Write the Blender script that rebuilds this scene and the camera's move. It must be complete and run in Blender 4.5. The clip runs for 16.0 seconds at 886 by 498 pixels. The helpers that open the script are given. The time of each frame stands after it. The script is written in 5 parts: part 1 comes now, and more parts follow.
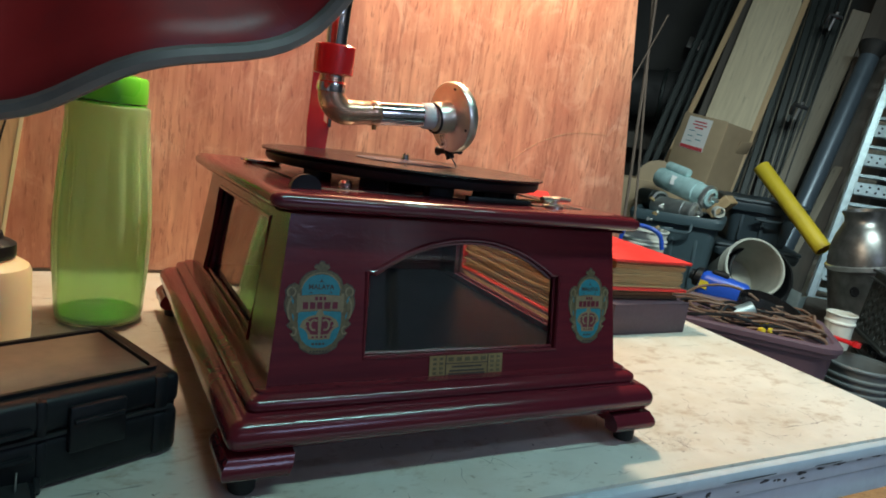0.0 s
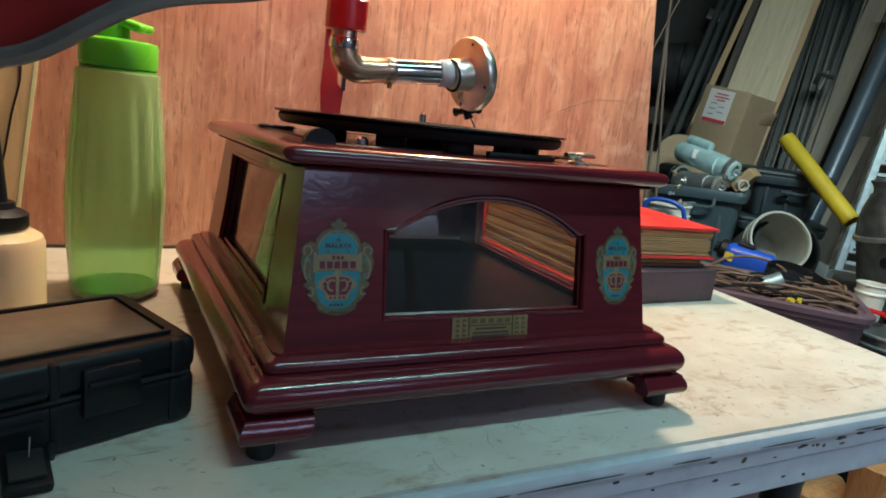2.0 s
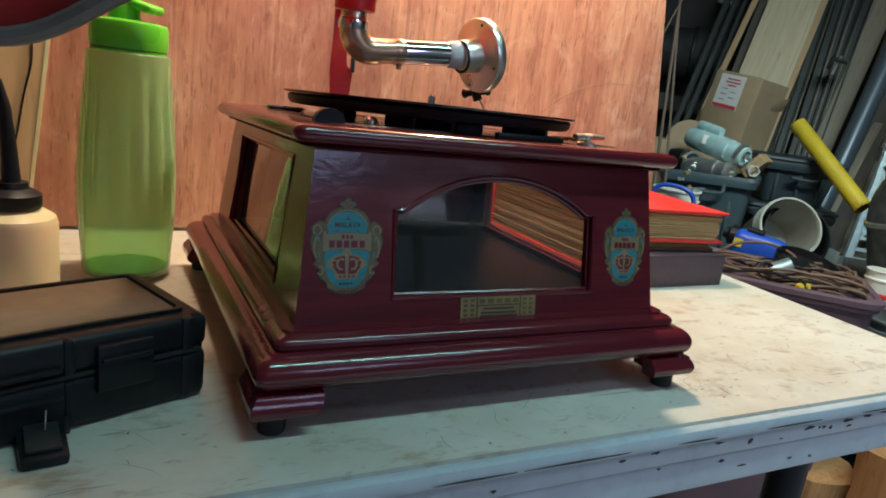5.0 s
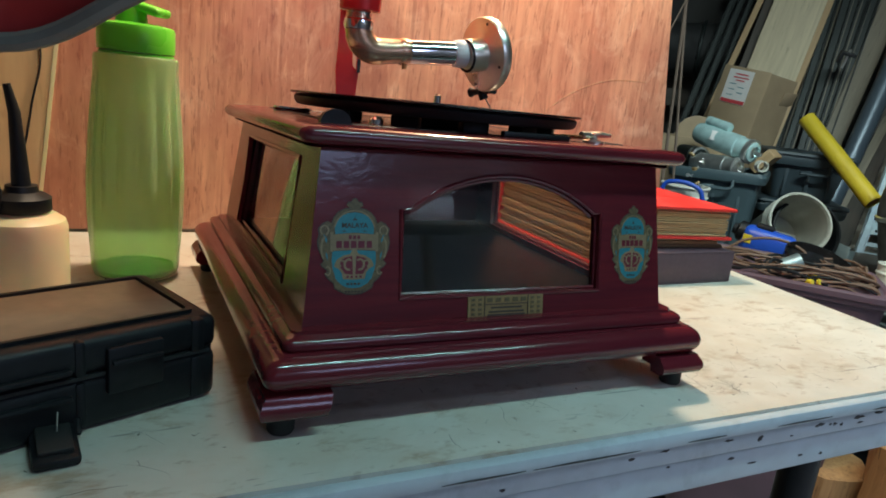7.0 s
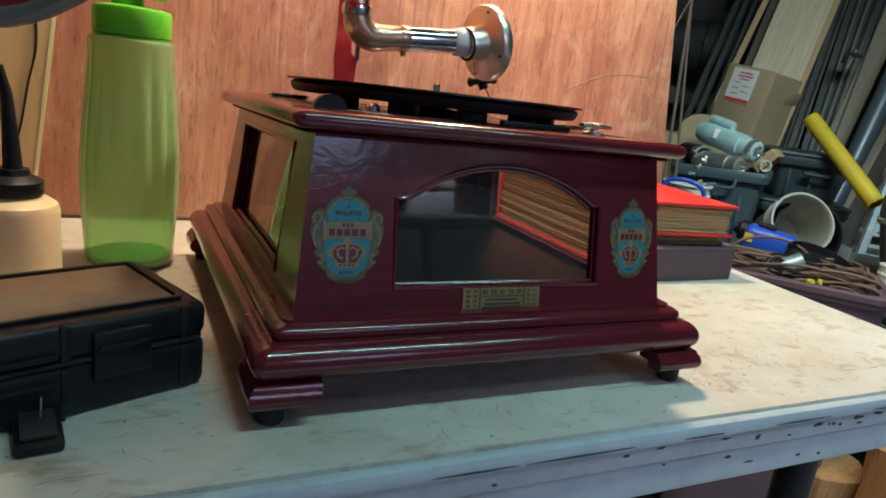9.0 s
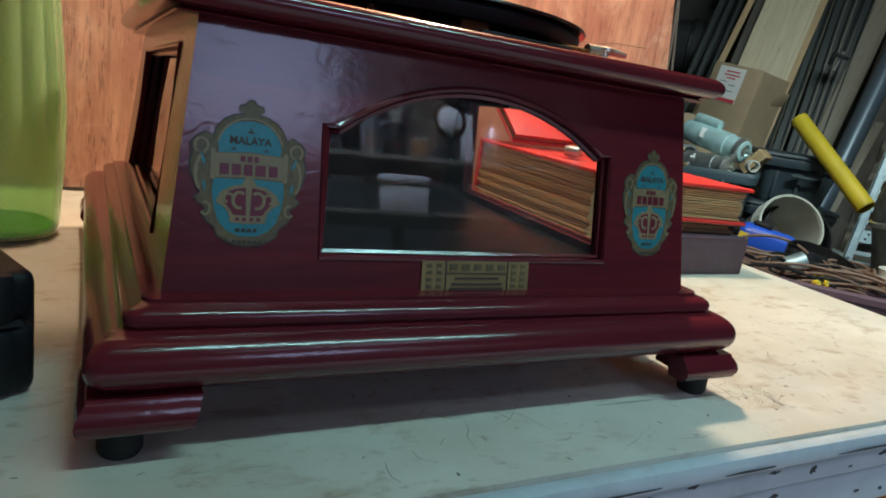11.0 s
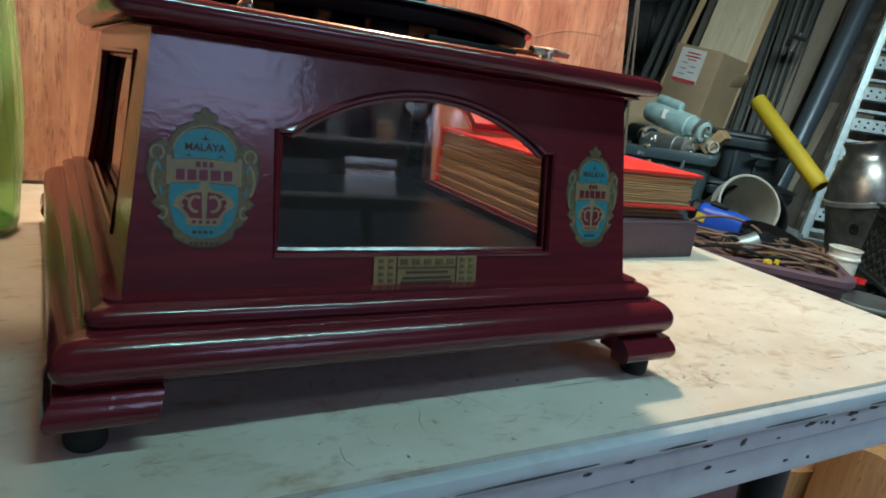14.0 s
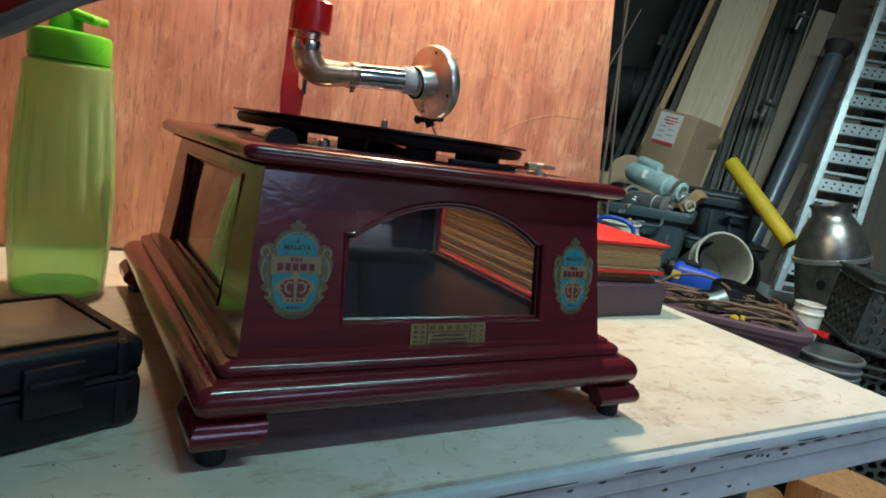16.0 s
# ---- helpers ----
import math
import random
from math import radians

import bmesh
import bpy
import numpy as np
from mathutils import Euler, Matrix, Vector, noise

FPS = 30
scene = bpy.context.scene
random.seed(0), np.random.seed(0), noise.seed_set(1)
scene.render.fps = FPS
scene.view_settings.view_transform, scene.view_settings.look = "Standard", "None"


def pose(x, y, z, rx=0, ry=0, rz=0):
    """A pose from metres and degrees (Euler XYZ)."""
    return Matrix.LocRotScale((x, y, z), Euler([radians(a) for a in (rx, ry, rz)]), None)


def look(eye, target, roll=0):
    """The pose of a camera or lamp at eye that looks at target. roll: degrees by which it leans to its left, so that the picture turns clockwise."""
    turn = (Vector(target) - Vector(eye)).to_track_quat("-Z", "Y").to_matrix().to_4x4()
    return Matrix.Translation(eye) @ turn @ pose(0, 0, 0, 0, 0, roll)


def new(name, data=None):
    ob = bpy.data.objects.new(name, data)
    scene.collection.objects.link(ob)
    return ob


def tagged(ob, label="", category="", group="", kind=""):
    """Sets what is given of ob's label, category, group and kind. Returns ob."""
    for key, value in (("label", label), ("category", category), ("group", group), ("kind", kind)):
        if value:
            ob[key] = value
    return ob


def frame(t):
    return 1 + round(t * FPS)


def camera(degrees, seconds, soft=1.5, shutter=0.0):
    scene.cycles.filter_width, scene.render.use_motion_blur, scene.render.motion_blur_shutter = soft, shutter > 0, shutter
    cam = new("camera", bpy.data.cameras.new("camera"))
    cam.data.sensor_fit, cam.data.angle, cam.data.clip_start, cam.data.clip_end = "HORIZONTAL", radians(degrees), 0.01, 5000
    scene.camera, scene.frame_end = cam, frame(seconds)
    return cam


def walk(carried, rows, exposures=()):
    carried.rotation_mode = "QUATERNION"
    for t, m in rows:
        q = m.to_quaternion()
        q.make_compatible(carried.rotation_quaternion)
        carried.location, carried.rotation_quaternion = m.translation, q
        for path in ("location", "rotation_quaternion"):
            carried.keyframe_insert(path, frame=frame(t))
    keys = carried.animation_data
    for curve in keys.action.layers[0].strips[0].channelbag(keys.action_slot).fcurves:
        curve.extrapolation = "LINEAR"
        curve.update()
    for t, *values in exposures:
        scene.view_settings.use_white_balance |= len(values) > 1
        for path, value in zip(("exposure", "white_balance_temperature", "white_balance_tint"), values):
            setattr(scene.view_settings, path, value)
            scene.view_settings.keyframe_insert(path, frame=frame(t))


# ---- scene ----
cam = camera(66.5, 16.0, 1.8)
PATH = [
    (0, (0.065, 0.107, 1.001), (1.04, 1.81, 0.615), 8.6),
    (0.5, (0.069, 0.114, 0.989), (1.0, 1.854, 0.662), 6.6),
    (1, (0.072, 0.121, 0.979), (0.996, 1.847, 0.573), 6.5),
    (1.5, (0.073, 0.12, 0.978), (0.998, 1.842, 0.553), 7.0),
    (2, (0.073, 0.12, 0.978), (1.002, 1.837, 0.542), 7.2),
    (2.5, (0.075, 0.12, 0.978), (1.008, 1.833, 0.535), 7.3),
    (3, (0.075, 0.12, 0.977), (1.011, 1.83, 0.531), 7.1),
    (3.5, (0.071, 0.118, 0.975), (1.006, 1.828, 0.527), 7.1),
    (4, (0.07, 0.118, 0.974), (0.997, 1.83, 0.517), 7.4),
    (4.5, (0.071, 0.117, 0.974), (0.987, 1.831, 0.502), 7.5),
    (7, (0.072, 0.116, 0.975), (0.958, 1.842, 0.491), 6.6),
    (7.5, (0.072, 0.118, 0.972), (0.958, 1.846, 0.491), 6.8),
    (8, (0.072, 0.12, 0.971), (0.953, 1.85, 0.489), 7.1),
    (8.5, (0.076, 0.121, 0.969), (0.955, 1.851, 0.485), 7.3),
    (8.7, (0.076, 0.12, 0.97), (0.957, 1.848, 0.48), 7.4),
    (10.8, (0.148, 0.208, 0.93), (1.069, 1.912, 0.43), 8.8),
    (11, (0.152, 0.228, 0.913), (1.098, 1.927, 0.444), 8.9),
    (11.5, (0.158, 0.233, 0.906), (1.146, 1.911, 0.446), 9.7),
    (12, (0.16, 0.233, 0.903), (1.179, 1.891, 0.441), 9.8),
    (12.5, (0.161, 0.232, 0.901), (1.199, 1.876, 0.433), 9.6),
    (13, (0.163, 0.233, 0.899), (1.209, 1.869, 0.421), 9.3),
    (13.5, (0.161, 0.232, 0.902), (1.209, 1.862, 0.408), 9.2),
    (14, (0.152, 0.209, 0.927), (1.173, 1.85, 0.415), 8.8),
    (14.5, (0.116, 0.156, 0.956), (1.089, 1.826, 0.439), 8.8),
    (15, (0.065, 0.127, 0.968), (1.079, 1.792, 0.522), 9.8),
    (15.5, (0.06, 0.123, 0.975), (1.104, 1.78, 0.567), 10.2),
    (16, (0.069, 0.123, 0.971), (1.12, 1.782, 0.596), 9.4),
]
walk(cam, [(t, look(eye, target, roll)) for t, eye, target, roll in PATH])


# ---- world and lights ----
world = bpy.data.worlds.new("garage_world")
scene.world = world
world.use_nodes = True
world.node_tree.nodes["Background"].inputs[0].default_value = (0.55, 0.62, 0.7, 1)
world.node_tree.nodes["Background"].inputs[1].default_value = 0.05


def lamp(name, kind, m, energy, color, size=0.1, size_y=None):
    data = bpy.data.lights.new(name, kind)
    data.energy, data.color = energy, color
    if kind == "AREA":
        data.shape, data.size, data.size_y = "RECTANGLE", size, size_y or size
    else:
        data.shadow_soft_size = size
    ob = new(name, data)
    ob.matrix_world = m
    return ob


WARM = (1.0, 0.80, 0.57)
COOL = (0.50, 0.94, 0.98)
work_light = lamp("work_light", "POINT", Matrix.Translation((0.575, 0.88, 1.46)), 24.0, WARM, 0.03)
wall_light = lamp("wall_light", "SPOT", look((0.18, 0.86, 1.55), (0.00, 1.00, 0.84)), 16.0, WARM, 0.03)
wall_light.data.spot_size, wall_light.data.spot_blend = radians(70), 0.5
tube_light_bench = lamp("tube_light_bench", "AREA", look((0.80, -0.05, 2.30), (0.85, 0.50, 0.75)), 4.6, COOL, 1.20, 0.04)
tube_light_bench.data.spread = radians(96)
tube_light_store = lamp("tube_light_store", "AREA", look((1.25, 0.30, 2.45), (2.2, 1.7, 0.4)), 15.5, (0.80, 1.0, 0.98), 1.2, 0.14)
tube_light_store.data.spread = radians(100)
# added fill with no known fixture: lifts the shade and lights the rack
room_fill_light = lamp("room_fill_light", "AREA", look((0.90, -0.95, 2.55), (1.15, -1.6, 1.2)), 88.0, (0.56, 0.72, 1.0), 1.2, 0.12)
room_fill_light.data.spread = radians(140)
window_light = lamp("window_light", "AREA", look((0.735, -1.75, 1.72), (0.735, 0.5, 1.30)), 6.2, (0.50, 0.62, 1.0), 0.62, 0.58)

# ---- materials ----


def mat(name, base, rough=0.5, metal=0.0, vary=0.15, scale=40.0, bump=0.0, coat=0.0, dirt=None, dirt_amount=0.0, stretch=(1, 1, 1), spec=0.5):
    """A plain surface with colour variation at two scales, optional dirt and relief."""
    m = bpy.data.materials.new(name)
    m.use_nodes = True
    nt = m.node_tree
    b = nt.nodes["Principled BSDF"]
    b.inputs["Metallic"].default_value = metal
    b.inputs["Coat Weight"].default_value = coat
    b.inputs["Coat Roughness"].default_value = 0.08
    b.inputs["Specular IOR Level"].default_value = spec
    tc = nt.nodes.new("ShaderNodeTexCoord")
    mp = nt.nodes.new("ShaderNodeMapping")
    mp.inputs["Scale"].default_value = stretch
    nt.links.new(tc.outputs["Object"], mp.inputs["Vector"])
    n1 = nt.nodes.new("ShaderNodeTexNoise")
    n1.inputs["Scale"].default_value, n1.inputs["Detail"].default_value = scale, 8
    n2 = nt.nodes.new("ShaderNodeTexNoise")
    n2.inputs["Scale"].default_value, n2.inputs["Detail"].default_value = scale / 7, 5
    for n in (n1, n2):
        nt.links.new(mp.outputs[0], n.inputs["Vector"])
    mix = nt.nodes.new("ShaderNodeMath")
    mix.operation = "ADD"
    nt.links.new(n1.outputs[0], mix.inputs[0])
    nt.links.new(n2.outputs[0], mix.inputs[1])
    ramp = nt.nodes.new("ShaderNodeMapRange")
    ramp.inputs[1].default_value, ramp.inputs[2].default_value = 0.65, 1.35
    ramp.inputs[3].default_value, ramp.inputs[4].default_value = 1 - vary, 1 + vary
    nt.links.new(mix.outputs[0], ramp.inputs[0])
    hsv = nt.nodes.new("ShaderNodeHueSaturation")
    hsv.inputs["Color"].default_value = (*base, 1)
    nt.links.new(ramp.outputs[0], hsv.inputs["Value"])
    out = hsv.outputs[0]
    if dirt:
        n3 = nt.nodes.new("ShaderNodeTexNoise")
        n3.inputs["Scale"].default_value, n3.inputs["Detail"].default_value = scale / 3, 10
        n3.inputs["Roughness"].default_value = 0.7
        nt.links.new(tc.outputs["Object"], n3.inputs["Vector"])
        r3 = nt.nodes.new("ShaderNodeMapRange")
        r3.inputs[1].default_value, r3.inputs[2].default_value = 0.52, 0.72
        r3.inputs[4].default_value = dirt_amount
        nt.links.new(n3.outputs[0], r3.inputs[0])
        mx = nt.nodes.new("ShaderNodeMix")
        mx.data_type = "RGBA"
        mx.inputs[7].default_value = (*dirt, 1)
        nt.links.new(r3.outputs[0], mx.inputs[0])
        nt.links.new(out, mx.inputs[6])
        out = mx.outputs[2]
    nt.links.new(out, b.inputs["Base Color"])
    rr = nt.nodes.new("ShaderNodeMapRange")
    rr.inputs[1].default_value, rr.inputs[2].default_value = 0.3, 0.7
    rr.inputs[3].default_value, rr.inputs[4].default_value = rough * 0.8, min(1, rough * 1.25)
    nt.links.new(n2.outputs[0], rr.inputs[0])
    nt.links.new(rr.outputs[0], b.inputs["Roughness"])
    if bump:
        bp = nt.nodes.new("ShaderNodeBump")
        bp.inputs["Strength"].default_value, bp.inputs["Distance"].default_value = bump, 0.002
        nt.links.new(n1.outputs[0], bp.inputs["Height"])
        nt.links.new(bp.outputs[0], b.inputs["Normal"])
    return m


def wood(name, light, dark, axis=2, scale=9.0, rough=0.55, fleck=0.5, bump=0.25, coat=0.0, patch=0.3):
    """Timber: streaks along one axis, dark flecks and broad patches."""
    m = bpy.data.materials.new(name)
    m.use_nodes = True
    nt = m.node_tree
    b = nt.nodes["Principled BSDF"]
    b.inputs["Coat Weight"].default_value = coat
    tc = nt.nodes.new("ShaderNodeTexCoord")

    def streak(s, squeeze, detail):
        mp = nt.nodes.new("ShaderNodeMapping")
        v = [s, s, s]
        v[axis] = s / squeeze
        mp.inputs["Scale"].default_value = v
        nt.links.new(tc.outputs["Object"], mp.inputs["Vector"])
        n = nt.nodes.new("ShaderNodeTexNoise")
        n.inputs["Scale"].default_value, n.inputs["Detail"].default_value = 1.0, detail
        n.inputs["Distortion"].default_value = 0.6
        nt.links.new(mp.outputs[0], n.inputs["Vector"])
        return n.outputs[0]

    def ranged(v, a, c, lo=0.0, hi=1.0):
        r = nt.nodes.new("ShaderNodeMapRange")
        r.inputs[1].default_value, r.inputs[2].default_value, r.inputs[3].default_value, r.inputs[4].default_value = a, c, lo, hi
        nt.links.new(v, r.inputs[0])
        return r.outputs[0]

    def mixed(f, a, c):
        x = nt.nodes.new("ShaderNodeMix")
        x.data_type = "RGBA"
        for s, v in ((0, f), (6, a), (7, c)):
            if isinstance(v, tuple):
                x.inputs[s].default_value = v
            else:
                nt.links.new(v, x.inputs[s])
        return x.outputs[2]

    fine, broad, spots = streak(scale * 9, 14, 8), streak(scale, 5, 6), streak(scale * 13, 7, 3)
    col = mixed(ranged(fine, 0.35, 0.7), (*light, 1), (*[0.45 * l + 0.55 * d for l, d in zip(light, dark)], 1))
    col = mixed(ranged(broad, 0.42, 0.75, 0, patch), col, (*dark, 1))
    col = mixed(ranged(spots, 0.61, 0.72, 0, fleck), col, (*[0.35 * d for d in dark], 1))
    nt.links.new(col, b.inputs["Base Color"])
    nt.links.new(ranged(broad, 0.3, 0.7, rough * 0.85, rough * 1.15), b.inputs["Roughness"])
    bp = nt.nodes.new("ShaderNodeBump")
    bp.inputs["Strength"].default_value, bp.inputs["Distance"].default_value = bump, 0.001
    nt.links.new(fine, bp.inputs["Height"])
    nt.links.new(bp.outputs[0], b.inputs["Normal"])
    return m


def glass(name, color=(1, 1, 1), rough=0.0):
    m = bpy.data.materials.new(name)
    m.use_nodes = True
    b = m.node_tree.nodes["Principled BSDF"]
    b.inputs["Base Color"].default_value = (*color, 1)
    b.inputs["Transmission Weight"].default_value = 1
    b.inputs["Roughness"].default_value = rough
    b.inputs["IOR"].default_value = 1.45
    return m


def lacquer():
    """Dark red lacquer over fine-grained wood, with a faintly rippled gloss."""
    m = wood("mahogany_lacquer", (0.145, 0.015, 0.021), (0.062, 0.008, 0.016), 0, 14, 0.20, 0.12, 0.05, 0.36, 0.5)
    nt = m.node_tree
    b = nt.nodes["Principled BSDF"]
    tc = nt.nodes.new("ShaderNodeTexCoord")
    mp = nt.nodes.new("ShaderNodeMapping")
    mp.inputs["Scale"].default_value = (75, 75, 120)
    n = nt.nodes.new("ShaderNodeTexNoise")
    n.inputs["Scale"].default_value, n.inputs["Detail"].default_value, n.inputs["Distortion"].default_value = 1.0, 4, 1.2
    bp = nt.nodes.new("ShaderNodeBump")
    bp.inputs["Strength"].default_value, bp.inputs["Distance"].default_value = 0.16, 0.0010
    nt.links.new(tc.outputs["Object"], mp.inputs["Vector"])
    nt.links.new(mp.outputs[0], n.inputs["Vector"])
    nt.links.new(n.outputs[0], bp.inputs["Height"])
    nt.links.new(bp.outputs[0], b.inputs["Normal"])
    nt.links.new(bp.outputs[0], b.inputs["Coat Normal"])
    b.inputs["Coat Roughness"].default_value = 0.09
    b.inputs["Specular IOR Level"].default_value = 0.32
    return m


M_LACQUER = lacquer()
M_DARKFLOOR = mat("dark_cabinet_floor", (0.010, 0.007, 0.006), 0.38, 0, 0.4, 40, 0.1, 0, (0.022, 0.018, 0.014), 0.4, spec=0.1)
M_PLY = wood("stained_plywood", (0.72, 0.370, 0.225), (0.29, 0.112, 0.070), 2, 10, 0.42, 0.50, 0.5, 0.0, 0.8)
M_PINE = wood("bare_pine", (0.55, 0.38, 0.21), (0.38, 0.22, 0.10), 2, 7, 0.6, 0.3, 0.2)
M_GREYWOOD = wood("weathered_board", (0.25, 0.22, 0.17), (0.15, 0.125, 0.09), 2, 7, 0.7, 0.4, 0.2)
M_TAN = wood("pale_plank", (0.72, 0.61, 0.42), (0.46, 0.37, 0.24), 2, 7, 0.65, 0.3, 0.2)
M_DARKWOOD = wood("dark_board", (0.10, 0.085, 0.07), (0.05, 0.042, 0.036), 2, 6, 0.7, 0.4, 0.2)
M_OSB = wood("broken_wood", (0.40, 0.20, 0.08), (0.18, 0.08, 0.03), 2, 12, 0.7, 0.8, 0.4)


def stain(m, scales, turn, lo, hi, amount, color, detail=8, warp=0.2):
    """Lays one more worn or stained layer over a material's colour."""
    nt = m.node_tree
    b = nt.nodes["Principled BSDF"]
    base = b.inputs["Base Color"].links[0].from_socket
    tc, mp, n = nt.nodes.new("ShaderNodeTexCoord"), nt.nodes.new("ShaderNodeMapping"), nt.nodes.new("ShaderNodeTexNoise")
    mp.inputs["Rotation"].default_value = (0, 0, radians(turn))
    mp.inputs["Scale"].default_value = scales
    nt.links.new(tc.outputs["Object"], mp.inputs["Vector"])
    n.inputs["Scale"].default_value, n.inputs["Detail"].default_value, n.inputs["Roughness"].default_value = 1.0, detail, 0.65
    n.inputs["Distortion"].default_value = warp
    nt.links.new(mp.outputs[0], n.inputs["Vector"])
    r, x = nt.nodes.new("ShaderNodeMapRange"), nt.nodes.new("ShaderNodeMix")
    r.inputs[1].default_value, r.inputs[2].default_value, r.inputs[4].default_value = lo, hi, amount
    nt.links.new(n.outputs[0], r.inputs[0])
    x.data_type = "RGBA"
    x.inputs[7].default_value = (*color, 1)
    nt.links.new(r.outputs[0], x.inputs[0])
    nt.links.new(base, x.inputs[6])
    nt.links.new(x.outputs[2], b.inputs["Base Color"])


def worn_top():
    """Yellowed white laminate with brown smears and fine dark scratches."""
    m = mat("worn_white_tabletop", (0.58, 0.555, 0.485), 0.40, 0, 0.10, 30, 0.08)
    stain(m, (7, 10, 10), 20, 0.45, 0.70, 0.48, (0.44, 0.33, 0.20))
    stain(m, (22, 38, 30), -20, 0.55, 0.68, 0.64, (0.30, 0.19, 0.10))
    stain(m, (60, 95, 80), 10, 0.60, 0.70, 0.40, (0.22, 0.13, 0.07), 5)
    stain(m, (14, 90, 60), -35, 0.66, 0.71, 0.65, (0.10, 0.08, 0.07), 4, 0.5)
    stain(m, (12, 110, 75), 60, 0.67, 0.71, 0.55, (0.12, 0.11, 0.10), 3, 0.4)
    return m


M_TABLE = worn_top()
stain(M_PLY, (7, 7, 4), 0, 0.44, 0.64, 0.60, (0.40, 0.135, 0.085))
stain(M_PLY, (30, 30, 9), 0, 0.54, 0.70, 0.55, (0.28, 0.088, 0.055))
stain(M_PLY, (16, 16, 14), 0, 0.52, 0.66, 0.35, (0.80, 0.52, 0.36), 6, 1.0)
stain(M_PLY, (300, 300, 40), 0, 0.58, 0.70, 0.60, (0.13, 0.035, 0.025), 3, 0.1)
stain(M_PLY, (95, 95, 3.2), 0, 0.57, 0.68, 0.55, (0.16, 0.045, 0.03), 6, 0.3)
stain(M_PLY, (4, 4, 2.2), 0, 0.48, 0.62, 0.40, (0.30, 0.080, 0.050), 5, 0.8)
stain(M_PLY, (190, 190, 26), 0, 0.60, 0.74, 0.35, (0.80, 0.44, 0.27), 3, 0.1)
M_GREYPAIL = mat("grey_plastic_pail", (0.12, 0.13, 0.128), 0.45, 0, 0.2, 30, 0.1, 0, (0.12, 0.11, 0.09), 0.5)
M_TAPE = mat("tan_tarnished_nickel", (0.74, 0.46, 0.30), 0.22, 0.75, 0.2, 90, 0.1)
M_TRIM = mat("grey_enamel_trim", (0.45, 0.50, 0.53), 0.38, 0, 0.10, 50, 0.1, 0, (0.10, 0.09, 0.08), 0.35)
M_SCRATCH = mat("worn_scratch", (0.17, 0.15, 0.125), 0.6, 0, 0.3, 200)
M_SCUFF = mat("dark_scuff", (0.05, 0.045, 0.04), 0.7, 0, 0.3, 200)
M_CHROME = mat("chrome", (0.90, 0.88, 0.85), 0.06, 1, 0.05, 60)
M_BRASS = mat("tarnished_brass", (0.55, 0.30, 0.13), 0.3, 1, 0.2, 120, 0.1)
M_ALU = mat("brushed_aluminium", (0.95, 0.89, 0.76), 0.30, 1, 0.06, 150)
M_STEEL = mat("worn_steel", (0.60, 0.60, 0.58), 0.32, 0.85, 0.35, 30, 0.3)
M_CAN = mat("dull_can_steel", (0.27, 0.265, 0.255), 0.42, 0.9, 0.5, 25, 0.35, 0, (0.08, 0.07, 0.06), 0.5)
M_LADDER = mat("ladder_aluminium", (0.32, 0.40, 0.42), 0.38, 0.7, 0.25, 40, 0.1)
M_BLACK = mat("black_plastic", (0.010, 0.0105, 0.012), 0.42, 0, 0.25, 150, 0.15, spec=0.3)
# dust on black plastic; the brown also carries warm light falling on the lid
M_BLACKTOP = mat("black_plastic_dust_and_warm_light", (0.16, 0.115, 0.075), 0.55, 0, 0.2, 90, 0.2)
M_CRATE = mat("dusty_black_crate", (0.035, 0.040, 0.038), 0.45, 0, 0.3, 30, 0.1)
M_RUBBER = mat("black_rubber", (0.015, 0.015, 0.015), 0.7, 0, 0.2, 100)
M_SHELLAC = mat("record_black", (0.010, 0.010, 0.011), 0.22, 0, 0.15, 80)
M_RED = mat("red_paint_horn", (0.30, 0.012, 0.012), 0.50, 0, 0.25, 25, 0.15, 0.0, (0.03, 0.02, 0.03), 0.5)
M_RIM = mat("grey_rim", (0.20, 0.18, 0.16), 0.5, 0.3, 0.2, 60, 0.2)
M_SLEEVE = mat("red_rubber_sleeve", (0.66, 0.018, 0.020), 0.22, 0, 0.12, 60, 0, 0.8)
M_CAP = mat("green_plastic_cap", (0.13, 0.60, 0.035), 0.3, 0, 0.06, 40)
M_WHITE = mat("white_plastic", (0.66, 0.64, 0.57), 0.45, 0, 0.12, 30, 0.05, 0, (0.25, 0.22, 0.17), 0.5)
M_BUCKET = mat("dirty_white_bucket", (0.44, 0.43, 0.37), 0.5, 0, 0.2, 14, 0.08, 0, (0.16, 0.14, 0.10), 0.6)
M_GASKET = mat("white_rubber", (0.86, 0.85, 0.82), 0.45, 0, 0.05, 60)
M_TEAL = mat("decal_teal", (0.022, 0.19, 0.23), 0.4, 0, 0.2, 300)
M_GOLD = mat("decal_gold", (0.13, 0.095, 0.045), 0.45, 0.1, 0.5, 420)
M_DRED = mat("decal_red", (0.145, 0.012, 0.024), 0.4, 0, 0.2, 300)
M_CREAM = mat("decal_cream", (0.25, 0.18, 0.095), 0.45, 0, 0.2, 300)
M_PLATE = mat("plate_brass", (0.31, 0.205, 0.09), 0.4, 0.3, 0.2, 250)
M_INK = mat("plate_ink", (0.06, 0.04, 0.03), 0.6, 0, 0.1, 200)
M_CONCRETE = mat("concrete_floor", (0.42, 0.40, 0.36), 0.75, 0, 0.2, 8, 0.3, 0, (0.2, 0.18, 0.15), 0.6)
M_ROOM = mat("grey_garage_wall", (0.32, 0.33, 0.35), 0.8, 0, 0.3, 3, 0.2, 0, (0.12, 0.11, 0.10), 0.8)
